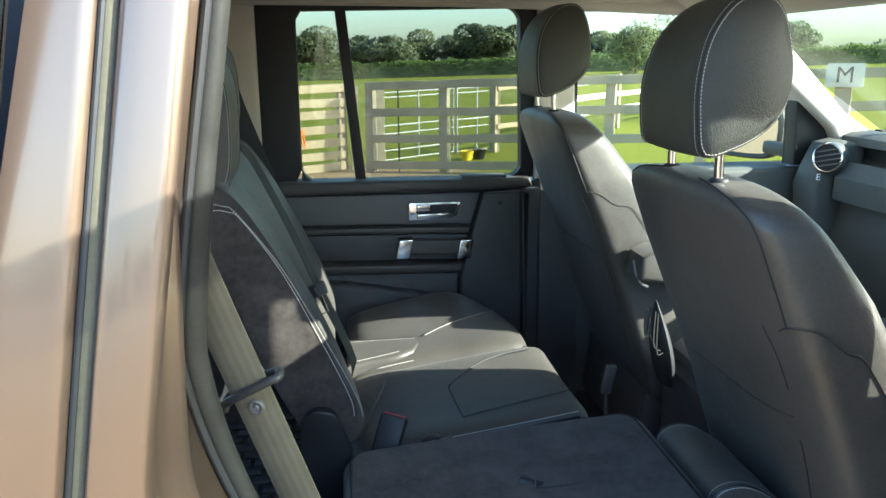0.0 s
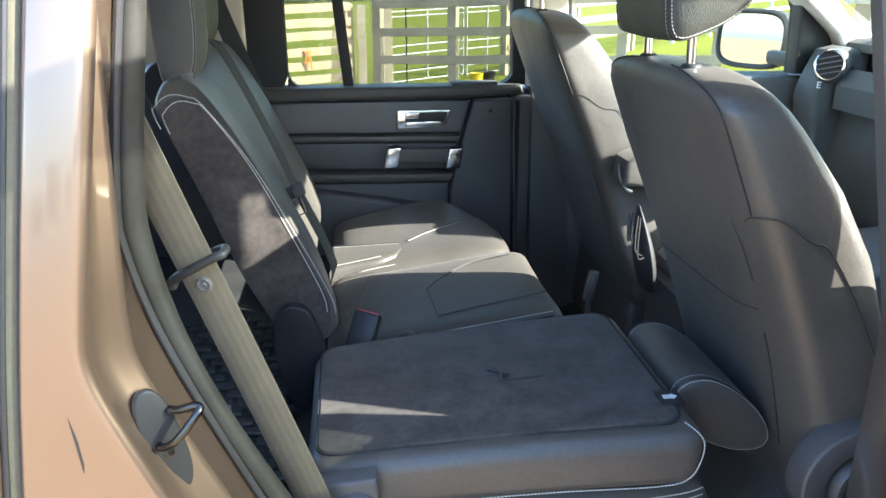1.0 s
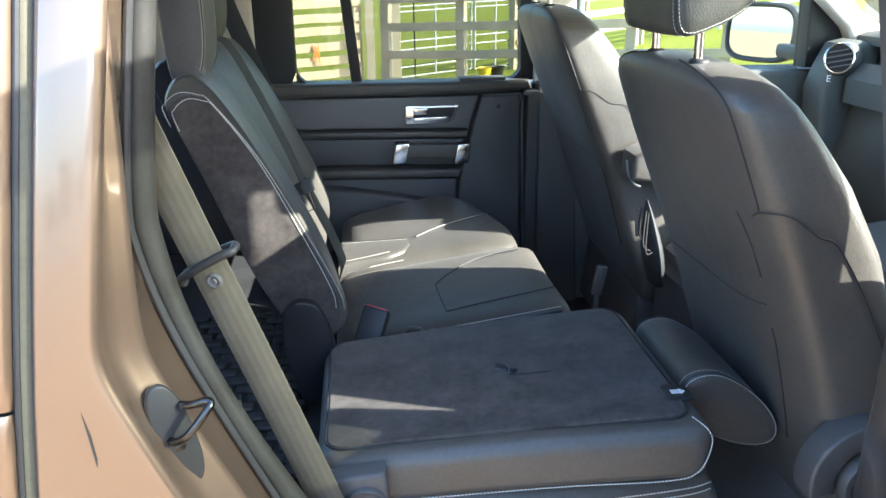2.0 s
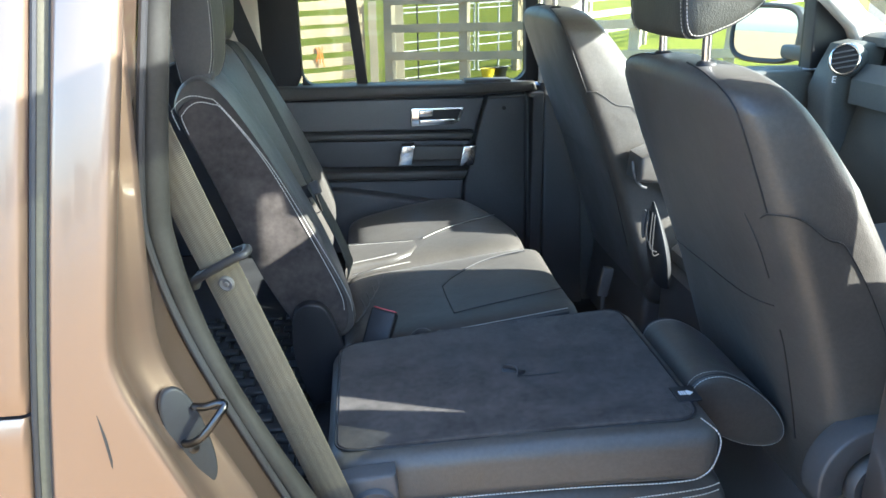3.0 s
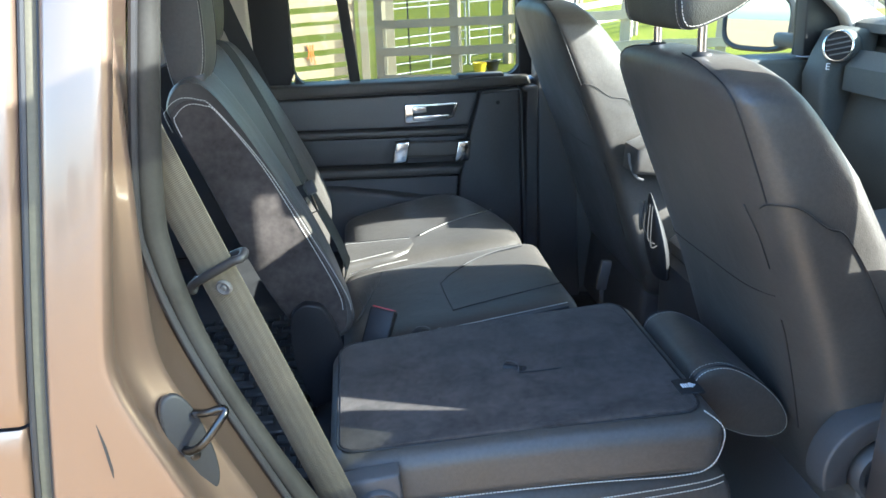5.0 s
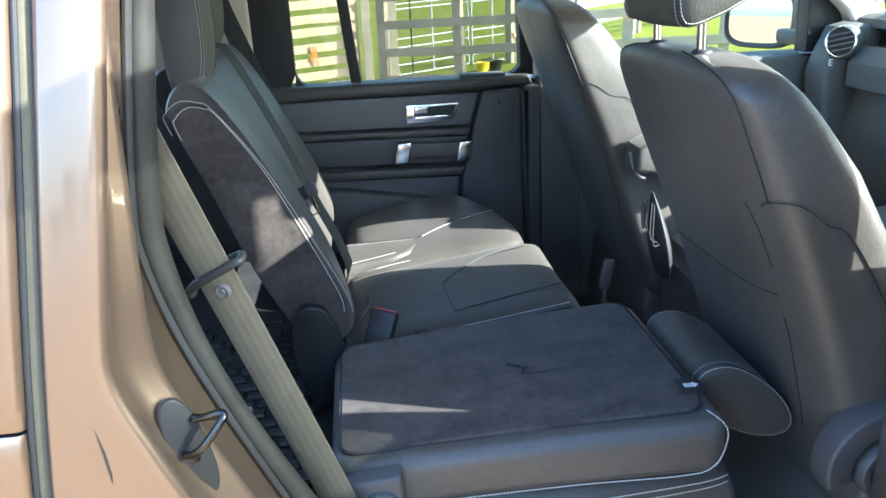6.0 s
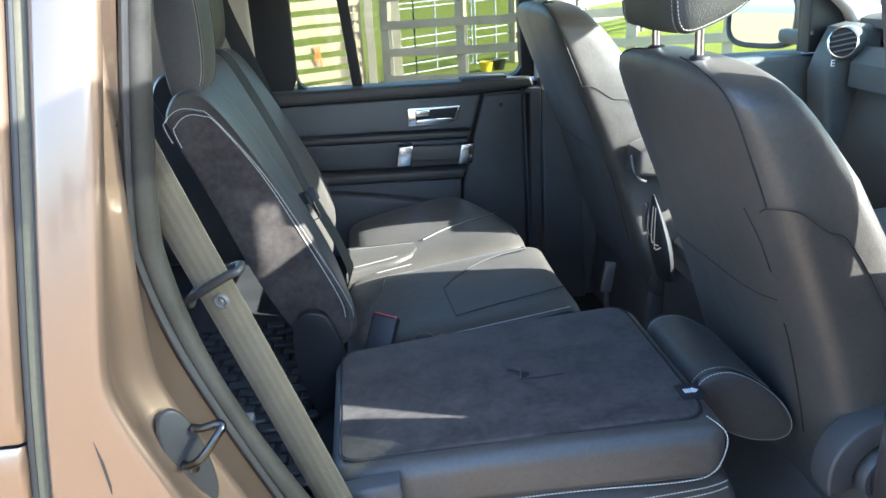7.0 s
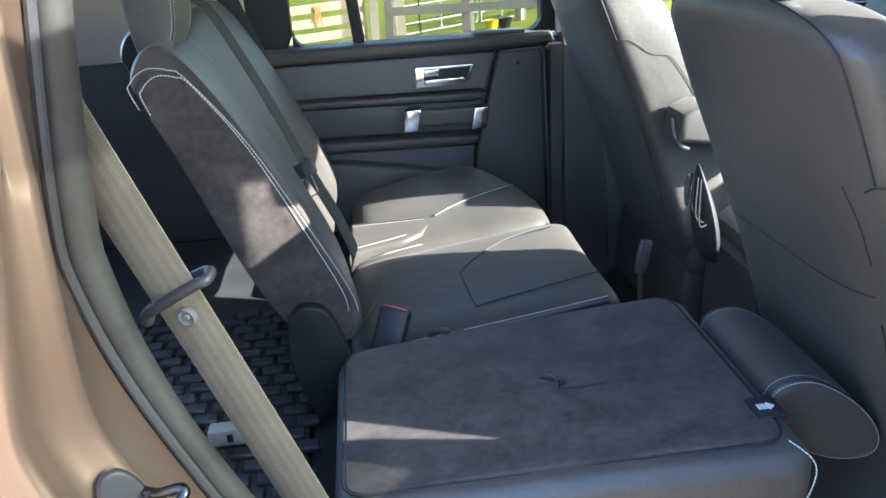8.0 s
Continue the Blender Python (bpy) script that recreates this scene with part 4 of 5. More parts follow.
part("stitching", sew(B(), [p - Vector((0, 0, 0.014)) for p in on_cushion([(0.045, 1.386), (0.196, 1.384), (0.31, 1.384), (0.470, 1.386)], 10)]), THREAD, ms)
part("stitching", sew(B(), on_cushion([(0.050, 1.737), (0.12, 1.748), (0.185, 1.752)], 10)), THREAD, ms)
for k in range(5):
    part("crease", tube(B(), on_cushion([(0.055 + 0.012 * k, 1.49 + 0.04 * k), (0.075 + 0.010 * k, 1.55 + 0.035 * k), (0.065 + 0.014 * k, 1.62 + 0.025 * k)], up=-0.0006), [0.0004] + [0.0020] * 15 + [0.0004], 6), LEATHER, ms)
bm = B()
tube(bm, spline([(0.165, 1.386, 0.918), (0.180, 1.378, 0.934), (0.196, 1.380, 0.928), (0.190, 1.376, 0.914), (0.206, 1.378, 0.922), (0.222, 1.384, 0.926)], 6), [0.003, 0.005, 0.006, 0.006, 0.006, 0.006] + [0.0055] * 25, 8)
part("fabric_fold", bm, LEATHER, ms)
bm = B()
ol = [(-0.030, 0.80), (-0.056, 0.90), (-0.056, 0.982), (-0.038, 1.009), (-0.016, 1.012), (0.008, 0.997), (0.033, 0.925), (0.040, 0.82)]
prism(bm, [(v.x, v.z) for v in spline([(x, 0, z) for x, z in ol], 5)], "y", 1.350, 1.374, 0.004)
part("hinge_cover", bm, FRAME, ms, "black plastic hinge cover")

fs = thing("outer_rear_seat", (0.25, 2.02, 0.75), "black leather outer rear seat, upright", "car seat", "rear seats")
upright_back(fs, 1.665, 2.21, -0.092, ((0, 0.0), (0.25, 0.028), (0.8, 0.03), (1, 0.02)))
headrest(fs, [(-0.276, 1.418), (-0.286, 1.455), (-0.290, 1.510), (-0.288, 1.580), (-0.274, 1.640), (-0.250, 1.662), (-0.227, 1.645), (-0.214, 1.590), (-0.212, 1.510), (-0.220, 1.452), (-0.236, 1.424), (-0.258, 1.412)], 1.94, 0.125, 0.006, LEATHER)
bm = tilt(pad(0.03, 0.474, 1.764, 2.24, 0.80, 0.985, 4.5, 6.0, crown=0.012), 0.980, 2.0, 0.22)
for v in bm.verts:
    v.co.x -= 0.75 * max(0.0, v.co.y - 1.90) ** 1.6 * max(0.0, v.co.x - 0.1) / 0.38
part("cushion", bm, LEATHER, fs, "black leather outer cushion", angle=60)
part("stitching", sew(B(), on_cushion([(0.228, 1.877), (0.27, 1.915), (0.316, 1.943), (0.38, 1.965), (0.425, 1.973)], 10, 0.0175, 2.0, 0.22), r=0.0008), THREAD, fs)
part("seam", tube(B(), on_cushion([(0.225, 1.884), (0.27, 1.922), (0.316, 1.950), (0.38, 1.972), (0.425, 1.980)], 8, 0.0155, 2.0, 0.22), 0.0020, 6), SEAM, fs)
bm = B()
prism(bm, [(0.030, 1.782), (0.150, 1.790), (0.190, 1.806), (0.212, 1.840), (0.212, 1.892), (0.150, 1.912), (0.030, 1.960)], "z", -0.045, 0.012, 0.012, 5)
bmesh.ops.subdivide_edges(bm, edges=[e for e in bm.edges if e.calc_length() > 0.05], cuts=4, use_grid_fill=True)
for v in bm.verts:
    v.co.z += 0.905 + 0.14 * (v.co.x - 0.04)
bo = part("bolster", bm, LEATHER, fs, "creased leather inner flap of the cushion")
flap = [(x, y, 0.9185 + 0.14 * (x - 0.04)) for x, y in ((0.040, 1.930), (0.08, 1.918), (0.12, 1.905), (0.16, 1.892), (0.20, 1.879))]
part("stitching", sew(B(), flap, r=0.0007), THREAD, bo)
part("seam", tube(B(), [(x, y + 0.006, z - 0.0008) for x, y, z in flap], 0.0016, 6), SEAM, bo)
part("stitching", sew(B(), [(x, y, 0.9185 + 0.14 * (x - 0.04)) for x, y in ((0.045, 1.797), (0.08, 1.800), (0.12, 1.804), (0.157, 1.810))], r=0.0007), THREAD, bo)

# folded seat: its back lies on the cushion, suede side up
fo = thing("folded_rear_seat", (0.3, 1.17, 0.75), "black suede and leather rear seat folded flat, with white stitching", "car seat", "rear seats")


def fold_z(x):
    return 0.934 + 0.085 * (x - 0.03) + 0.005 * math.sin(math.pi * min(max((x - 0.03) / 0.52, 0.0), 1.0))


def skew(y, x):
    """The folded back narrows towards its hinge on the outer side."""
    return y + min(max((1.15 - y) / 0.19, 0.0), 1.05) * (0.095 * (0.54 - x) - 0.027)


def rounded(x0, x1, y0, y1, r, n=6):
    out = []
    for cx, cy, a0 in ((x1 - r, y1 - r, 0), (x0 + r, y1 - r, 90), (x0 + r, y0 + r, 180), (x1 - r, y0 + r, 270)):
        out += [(cx + r * math.cos(radians(a0 + 90 * i / n)), cy + r * math.sin(radians(a0 + 90 * i / n))) for i in range(n + 1)]
    return out


bm = B()
prism(bm, rounded(0.015, 0.572, 0.952, 1.340, 0.035), "z", -0.088, -0.001, 0.026, 6)
bmesh.ops.subdivide_edges(bm, edges=[e for e in bm.edges if e.calc_length() > 0.2], cuts=12, use_grid_fill=True)
for v in bm.verts:
    v.co.y = skew(v.co.y, v.co.x)
    v.co.z += fold_z(v.co.x)
part("backrest", bm, LEATHER, fo, "black leather sides of the folded backrest", angle=60)
bm = B()
prism(bm, rounded(0.030, 0.548, 0.984, 1.328, 0.03), "z", -0.01, 0.0035, 0.003)
bmesh.ops.subdivide_edges(bm, edges=[e for e in bm.edges if e.calc_length() > 0.2], cuts=12, use_grid_fill=True)
for v in bm.verts:
    v.co.y = skew(v.co.y, v.co.x)
    v.co.z += fold_z(v.co.x) - 0.004 * math.exp(-((v.co.x - 0.32) / 0.05) ** 2 - ((v.co.y - 1.155) / 0.04) ** 2)
part("suede_panel", bm, SUEDE, fo, "black suede backrest panel")
bm = B()
rim = [Vector((x, skew(y, x), fold_z(x) + 0.0015)) for x, y in rounded(0.028, 0.550, 0.982, 1.330, 0.031)]
part("seam", tube(B(), rim, 0.0016, 6, closed=True), SEAM, fo)
path = [(0.12, 0.949, fold_z(0.12) - 0.072), (0.35, 0.949, fold_z(0.35) - 0.074), (0.50, 0.949, fold_z(0.5) - 0.076), (0.545, 0.951, fold_z(0.545) - 0.066), (0.562, 0.955, fold_z(0.56) - 0.03), (0.560, 0.962, fold_z(0.56) - 0.008), (0.545, 0.985, fold_z(0.545) + 0.001)]
sew(bm, spline([(x, skew(y, x), z) for x, y, z in path], 10))
part("stitching", bm, THREAD, fo)
part("cushion", pad(0.05, 0.60, 0.945, 1.345, 0.70, 0.885, 6.0, 8.0), LEATHER, fo, "black leather cushion under the folded back", angle=60)
part("stitching", sew(B(), spline([(0.20, 0.945, 0.845), (0.40, 0.9445, 0.858), (0.54, 0.946, 0.866), (0.585, 0.955, 0.868)], 10)), THREAD, fo)
part("stitching", sew(B(), spline([(0.20, 0.9445, 0.833), (0.40, 0.944, 0.846), (0.54, 0.9455, 0.855), (0.588, 0.955, 0.857)], 10)), THREAD, fo)
fh = headrest(fo, [(0.578, 0.972), (0.600, 0.986), (0.635, 0.984), (0.680, 0.958), (0.718, 0.922), (0.740, 0.886), (0.740, 0.860), (0.718, 0.850), (0.675, 0.856), (0.625, 0.880), (0.590, 0.910), (0.574, 0.945)], 1.162, 0.105, 0.006, LEATHER)
bm = B()
prism(bm, [(0.018, 0.80), (0.112, 0.80), (0.116, 0.90), (0.112, 0.938), (0.06, 0.934), (0.020, 0.926)], "y", 0.938, 0.972, 0.006)
hc = part("hinge_cover", bm, TRIM, fo, "black plastic hinge cover")
bm = B()
lathe(bm, [(0.0, -0.01), (0.032, -0.01), (0.032, 0.006), (0.029, 0.010), (0.024, 0.008), (0.0, 0.008)], pose(0.082, 0.940, 0.886, 90, 0, 0), 28)
part("hinge_cap", bm, TRIM, hc)
bm = B()
box(bm, (0.549, 1.020, fold_z(0.549) + 0.003), (0.036, 0.040, 0.004), 0.0015, None)
tg = part("fabric_tag", bm, SEAM, fo, "black woven tag with a white symbol")
bm = B()
for k in range(4):
    box(bm, (0.5395 + 0.0036 * k, 1.019, fold_z(0.549) + 0.0058), (0.0022, 0.010, 0.001), 0.0)
prism(bm, [(0.552, 1.012), (0.560, 1.019), (0.552, 1.026)], "z", fold_z(0.549) + 0.0053, fold_z(0.549) + 0.0063, 0.0, 1)
part("symbol", bm, WHITE, tg)
bm = B()
tube(bm, spline([(0.298, 1.163, fold_z(0.298) - 0.0005), (0.310, 1.158, fold_z(0.310) - 0.0025), (0.322, 1.150, fold_z(0.322) - 0.0025), (0.330, 1.140, fold_z(0.330) - 0.0005)], 6), [0.001] + [0.0062] * 17 + [0.001], 8)
pl = part("pull_slot", bm, SEAM, fo, "dark slit in the suede")
bm = B()
tube(bm, spline([(0.305, 1.172, fold_z(0.31) + 0.002), (0.314, 1.160, fold_z(0.31) + 0.007), (0.320, 1.148, fold_z(0.32) + 0.006), (0.318, 1.136, fold_z(0.32) + 0.001)], 5), 0.0011, 6)
part("pull_cord", bm, TRIM, pl, "black cord")
# crease drawn as a black line, its shade put into the colour
part("crease", tube(B(), spline([(0.318, 1.133, fold_z(0.318) + 0.0012), (0.345, 1.128, fold_z(0.345) + 0.0016), (0.385, 1.126, fold_z(0.385) + 0.0020)], 6), [0.0012] * 12 + [0.0003], 6), SEAM, fo)

# ---- belts and buckles ----
bt = thing("seat_belt", (-0.08, 0.9, 1.25), "woven grey seat belt hanging straight through a plastic guide", "seat belt")
P0, P1 = Vector((-0.184, 0.905, 1.575)), Vector((0.062, 0.912, 0.835))
zax = (P0 - P1).normalized()
yax = Vector((0.28, 0.95, 0.05)).cross(zax).cross(zax).normalized() * -1
xax = yax.cross(zax).normalized()
BM = Matrix((xax, yax, zax)).transposed().to_4x4()
BM.translation = P1
L = (P0 - P1).length
bm = B()
strip(bm, [(0, 0.0015 * math.sin(6 * i / 20), L * i / 20) for i in range(21)], (1, 0, 0), 0.050, 0.0018)
part("webbing", bm, WEBBING, bt, "woven grey webbing", local=BM)
bm = B()
gz = L * 0.575
tube(bm, spline([(-0.036, -0.006, gz - 0.012), (-0.030, -0.010, gz - 0.004), (0.0, -0.012, gz + 0.004), (0.030, -0.010, gz + 0.010), (0.040, -0.006, gz + 0.010), (0.036, 0.008, gz + 0.012), (0.0, 0.010, gz + 0.006), (-0.032, 0.008, gz - 0.004)], 6, closed=True), 0.0052, 10, closed=True)
part("belt_guide", bm, FRAME, bt, "black plastic belt guide", local=BM)
bm = B()
lathe(bm, [(0.0, 0.0), (0.0095, 0.0), (0.0095, 0.003), (0.0075, 0.0045), (0.004, 0.003), (0.0028, 0.005), (0.0, 0.005)], pose(0.000, -0.001, gz - 0.020, 90, 0, 0), 24)
part("stop_button", bm, TRIM, bt, local=BM)

mbelt = thing("middle_seat_belt", (-0.05, 1.7, 1.2), "black seat belt with a steel tongue lying on the backrest", "seat belt")
bm = B()
strip(bm, spline([(-0.235, 1.694, 1.425), (-0.196, 1.692, 1.450), (-0.160, 1.690, 1.440), (-0.113, 1.690, 1.350), (-0.064, 1.690, 1.238), (-0.032, 1.690, 1.154)], 6), (0.15, 1, 0), 0.046, 0.0025)
# lower run widened: its dark webbing also stands in for shade on the backrest
strip(bm, spline([(-0.032, 1.692, 1.150), (-0.004, 1.692, 1.090), (0.024, 1.692, 1.024), (0.044, 1.692, 0.962), (0.040, 1.71, 0.925)], 6), (0.15, 1, 0), 0.060, 0.0025)
part("webbing", bm, WEBBING_DARK, mbelt)
TB = look((-0.051, 1.625, 1.146), (0.249, 2.325, 0.878)) @ pose(0, 0, 0.0, 0, 0, 28)
bm = B()
box(bm, (0, 0.012, -0.06), (0.052, 0.030, 0.012), 0.004)
bmesh.ops.transform(bm, matrix=TB, verts=bm.verts)
tongue = part("tongue_grip", bm, TRIM, mbelt, "black plastic tongue grip")
bm = B()
tube(bm, [(-0.010, -0.002, -0.06), (-0.010, -0.040, -0.06), (0.010, -0.040, -0.06), (0.010, -0.002, -0.06)], 0.0028, 8)
bmesh.ops.transform(bm, matrix=TB, verts=bm.verts)
part("tongue", bm, CHROME, tongue, "bright steel belt tongue")

obelt = thing("outer_seat_belt", (-0.2, 2.3, 1.4), "black seat belt running from the rear pillar behind the seat", "seat belt")
bm = B()
strip(bm, spline([(-0.285, 2.335, 1.62), (-0.262, 2.320, 1.52), (-0.215, 2.30, 1.39), (-0.160, 2.27, 1.25), (-0.10, 2.24, 1.10)], 6), (0.95, -0.25, 0.2), 0.052, 0.003)
part("webbing", bm, WEBBING_DARK, obelt)

bk = thing("belt_buckle", (0.08, 1.37, 0.9), "black belt buckle with a red release button", "belt buckle")
bm = B()
ku = Vector((0.32, 0.40, 0.86)).normalized()
kx = (Vector((1.0, -0.25, 0)) - ku * ku.dot(Vector((1.0, -0.25, 0)))).normalized()
km = Matrix((kx, ku.cross(kx), ku)).transposed().to_4x4()
km.translation = (0.084, 1.364, 0.884)
box(bm, (0, 0, 0.048), (0.050, 0.030, 0.104), 0.005, km, 3)
part("buckle_case", bm, FRAME, bk)
bm = B()
box(bm, (0, 0, 0.0990), (0.043, 0.023, 0.006), 0.0015, km)
part("release_button", bm, RED, bk, "red release button")


# ---- behind and between the seats ----
rm = thing("load_mat", (-0.5, 1.4, 0.765), "black rubber load mat with raised blocks on the boot floor", "mat")
bm = B()
box(bm, (-0.62, MID, 0.771), (1.14, 1.36, 0.012), 0.004)
part("sheet", bm, MAT_RUBBER, rm)
bm = B()
box(bm, (0, 0, 0), (0.042, 0.026, 0.012), 0.003, None, 1)
blk = part("block", bm, MAT_RUBBER, rm)
blk.location = (-0.075, 1.00, 0.781)
for i in range(12):
    for j in range(24):
        if i + j == 0:
            continue
        ob = new("block", blk.data)
        ob.parent, ob.matrix_parent_inverse = rm, world_of(rm).inverted()
        ob.location = (-0.075 - 0.052 * i + (0.026 if j % 2 else 0.0), 1.00 + 0.035 * j, 0.781)
# added pale block: its colour stands in for sun on the mat
br = thing("sunlit_mat_patch", (-0.178, 1.345, 0.79), "small pale block standing in for a sunlit patch of the load mat", "bracket")
bm = B()
box(bm, (-0.178, 1.345, 0.802), (0.060, 0.030, 0.030), 0.004)
part("plate", bm, SUNLIT_PALE, br)
bm = B()
box(bm, (-0.172, 1.3290, 0.804), (0.010, 0.004, 0.014), 0.001)
part("slot", bm, SEAM, br)

co = thing("centre_console", (1.05, MID, 0.53), "black plastic centre console between the front seats", "console")
bm = B()
prism(bm, [(0.80, 0.53), (1.50, 0.53), (1.50, 1.00), (1.30, 0.98), (1.10, 0.93), (0.84, 0.92), (0.80, 0.90)], "y", 1.50, 1.74, 0.02)
part("body", bm, TRIM, co)
bm = B()
prism(bm, [(0.82, 0.915), (1.08, 0.925), (1.08, 0.965), (0.84, 0.965), (0.815, 0.945)], "y", 1.505, 1.735, 0.015)
part("lid", bm, LEATHER, co)

po = thing("map_pouch", (0.72, 1.66, 1.0), "dark net pouch hanging behind the console with a grey oval tag", "pouch")
bm = B()
rows = []
for i in range(9):
    z = 0.89 + 0.20 * i / 8
    w = 0.052 * math.sin(math.pi * (0.25 + 0.72 * i / 8))
    rows.append([(0.745 - 0.18 * (z - 1.0) + 0.38 * w * math.cos(a), 1.645 + w * math.sin(a), z) for a in [2 * math.pi * j / 16 for j in range(16)]])
loft(bm, rows)
part("bag", bm, SEAM, po)
bm = B()
lathe(bm, [(0.0, 0.0), (0.018, 0.0), (0.018, 0.003), (0.0, 0.004)], Matrix.Translation((0.722, 1.668, 1.03)) @ pose(0, 0, 0, 0, -90, 0) @ Matrix.Diagonal((1.9, 0.75, 1, 1)), 24)
part("tag", bm, TRIM_GREY, po, "grey oval tag")
for k in range(4):
    part("cord", tube(B(), spline([(0.722, 1.655 - 0.014 * k, 1.07), (0.712, 1.640 - 0.018 * k, 1.02 - 0.01 * k), (0.728, 1.625 - 0.012 * k, 0.985)], 6), 0.0016, 6), SEAM, po)

bs = thing("buckle_stalk", (0.66, 1.73, 0.8), "dark plastic belt buckle stalk beside the front seat", "belt buckle")
bm = B()
box(bm, (0.0, 0.0, 0.0), (0.026, 0.016, 0.075), 0.004, Matrix.Translation((0.656, 1.722, 0.868)) @ pose(0, 0, 0, 0, 10, 0))
part("case", bm, TRIM, bs)
bm = B()
tube(bm, [(0.652, 1.722, 0.84), (0.655, 1.72, 0.70), (0.69, 1.72, 0.54)], 0.006, 8)
part("stalk", bm, TRIM, bs)
bm = B()
prism(bm, [(0.708, 1.122), (0.90, 1.095), (1.02, 1.105), (1.03, 1.15), (0.90, 1.185), (0.75, 1.195), (0.712, 1.18)], "y", 1.690, 1.782, 0.012, 4)
ar = part("armrest", bm, LEATHER, other, "black leather fold-up armrest")
bm = B()
tube(bm, spline([(0.702, 1.722, 1.165), (0.706, 1.715, 1.135), (0.718, 1.706, 1.112), (0.732, 1.700, 1.105)], 6), 0.0036, 8)
part("hook", bm, TRIM_GREY, ar, "dark grey bent hook")


# ---- outdoors ----
G = G0


def ground_mat():
    m = bpy.data.materials.new("yard_and_meadow")
    m.use_nodes = True
    n, l = m.node_tree.nodes, m.node_tree.links
    b = n["Principled BSDF"]
    tc = n.new("ShaderNodeTexCoord")

    def nz(s, d=5):
        t = n.new("ShaderNodeTexNoise")
        t.inputs["Scale"].default_value, t.inputs["Detail"].default_value = s, d
        l.new(tc.outputs["Object"], t.inputs["Vector"])
        return t.outputs["Fac"]

    def ramp(f, stops):
        r = n.new("ShaderNodeValToRGB")
        while len(r.color_ramp.elements) < len(stops):
            r.color_ramp.elements.new(0.5)
        for e, (p, c) in zip(r.color_ramp.elements, stops):
            e.position, e.color = p, (*c, 1)
        l.new(f, r.inputs[0])
        return r.outputs[0]

    def mx(f, a, c):
        x = n.new("ShaderNodeMix")
        x.data_type = "RGBA"
        l.new(f, x.inputs[0])
        l.new(a, x.inputs[6])
        l.new(c, x.inputs[7])
        return x.outputs[2]

    def mth(op, a, c):
        x = n.new("ShaderNodeMath")
        x.operation = op
        for i, v in enumerate((a, c)):
            if isinstance(v, (int, float)):
                x.inputs[i].default_value = v
            else:
                l.new(v, x.inputs[i])
        return x.outputs[0]

    grass = mx(nz(0.35), ramp(nz(6), [(0.3, (0.150, 0.165, 0.014)), (0.7, (0.235, 0.235, 0.026))]), ramp(nz(14), [(0.3, (0.125, 0.150, 0.012)), (0.7, (0.29, 0.27, 0.045))]))
    grit = mx(nz(1.3), ramp(nz(40), [(0.25, (0.20, 0.135, 0.075)), (0.6, (0.40, 0.29, 0.16)), (0.8, (0.58, 0.46, 0.29))]), ramp(nz(9), [(0.3, (0.30, 0.20, 0.12)), (0.7, (0.44, 0.32, 0.20))]))
    sep = n.new("ShaderNodeSeparateXYZ")
    l.new(tc.outputs["Object"], sep.inputs[0])
    wob = mth("MULTIPLY", mth("SUBTRACT", nz(0.9), 0.5), 3.2)
    # the yard ends along the fence line and towards the meadow in front of the car
    edge1 = mth("ADD", mth("ADD", sep.outputs[1], mth("MULTIPLY", sep.outputs[0], 0.53)), wob)
    edge2 = mth("ADD", mth("SUBTRACT", mth("MULTIPLY", sep.outputs[0], 1.0), mth("MULTIPLY", sep.outputs[1], 0.28)), wob)
    g1 = n.new("ShaderNodeMapRange")
    l.new(edge1, g1.inputs[0])
    g1.inputs[1].default_value, g1.inputs[2].default_value = 12.6, 13.2
    g2 = n.new("ShaderNodeMapRange")
    l.new(edge2, g2.inputs[0])
    g2.inputs[1].default_value, g2.inputs[2].default_value = -1.7, -1.0
    g3 = n.new("ShaderNodeMapRange")
    l.new(sep.outputs[1], g3.inputs[0])
    g3.inputs[1].default_value, g3.inputs[2].default_value = 5.0, 6.5
    meadow = mth("MAXIMUM", g1.outputs[0], mth("MULTIPLY", g2.outputs[0], g3.outputs[0]))
    l.new(mx(meadow, grit, grass), b.inputs["Base Color"])
    b.inputs["Roughness"].default_value = 0.95
    b.inputs["Specular IOR Level"].default_value = 0.1
    bp = n.new("ShaderNodeBump")
    bp.inputs["Strength"].default_value, bp.inputs["Distance"].default_value = 0.8, 0.03
    l.new(nz(22), bp.inputs["Height"])
    l.new(bp.outputs[0], b.inputs["Normal"])
    return m


bm = B()
N = 64
vs = []
for i in range(N + 1):
    for j in range(N + 1):
        u, v = 2 * i / N - 1, 2 * j / N - 1
        x, y = 1500 * sgn_pow(u, 3.2), 1500 * sgn_pow(v, 3.2)
        vs.append(bm.verts.new((x, y, G(x, y) * math.exp(-(x * x + y * y) / 250 ** 2))))
for i in range(N):
    for j in range(N):
        a = i * (N + 1) + j
        bm.faces.new((vs[a], vs[a + N + 1], vs[a + N + 2], vs[a + 1]))
ob = part("ground", bm, ground_mat())
tagged(ob, "gravel yard running into a green grass meadow", "ground", kind="structure")


def board(bm, a, b, w, t, face):
    """A sawn board from a to b; face: its broad side's direction."""
    a, b, f = Vector(a), Vector(b), Vector(face).normalized()
    d = (b - a).normalized()
    f = (f - d * f.dot(d)).normalized()
    u = d.cross(f)
    rings = []
    for i in range(5):
        p = a.lerp(b, i / 4) + u * random.uniform(-0.006, 0.006)
        rings.append([p + u * (x * w / 2) + f * (y * t / 2) for x, y in ((-1, -0.8), (-0.94, -1), (0.94, -1), (1, -0.8), (1, 0.8), (0.94, 1), (-0.94, 1), (-1, 0.8))])
    return loft(bm, rings)


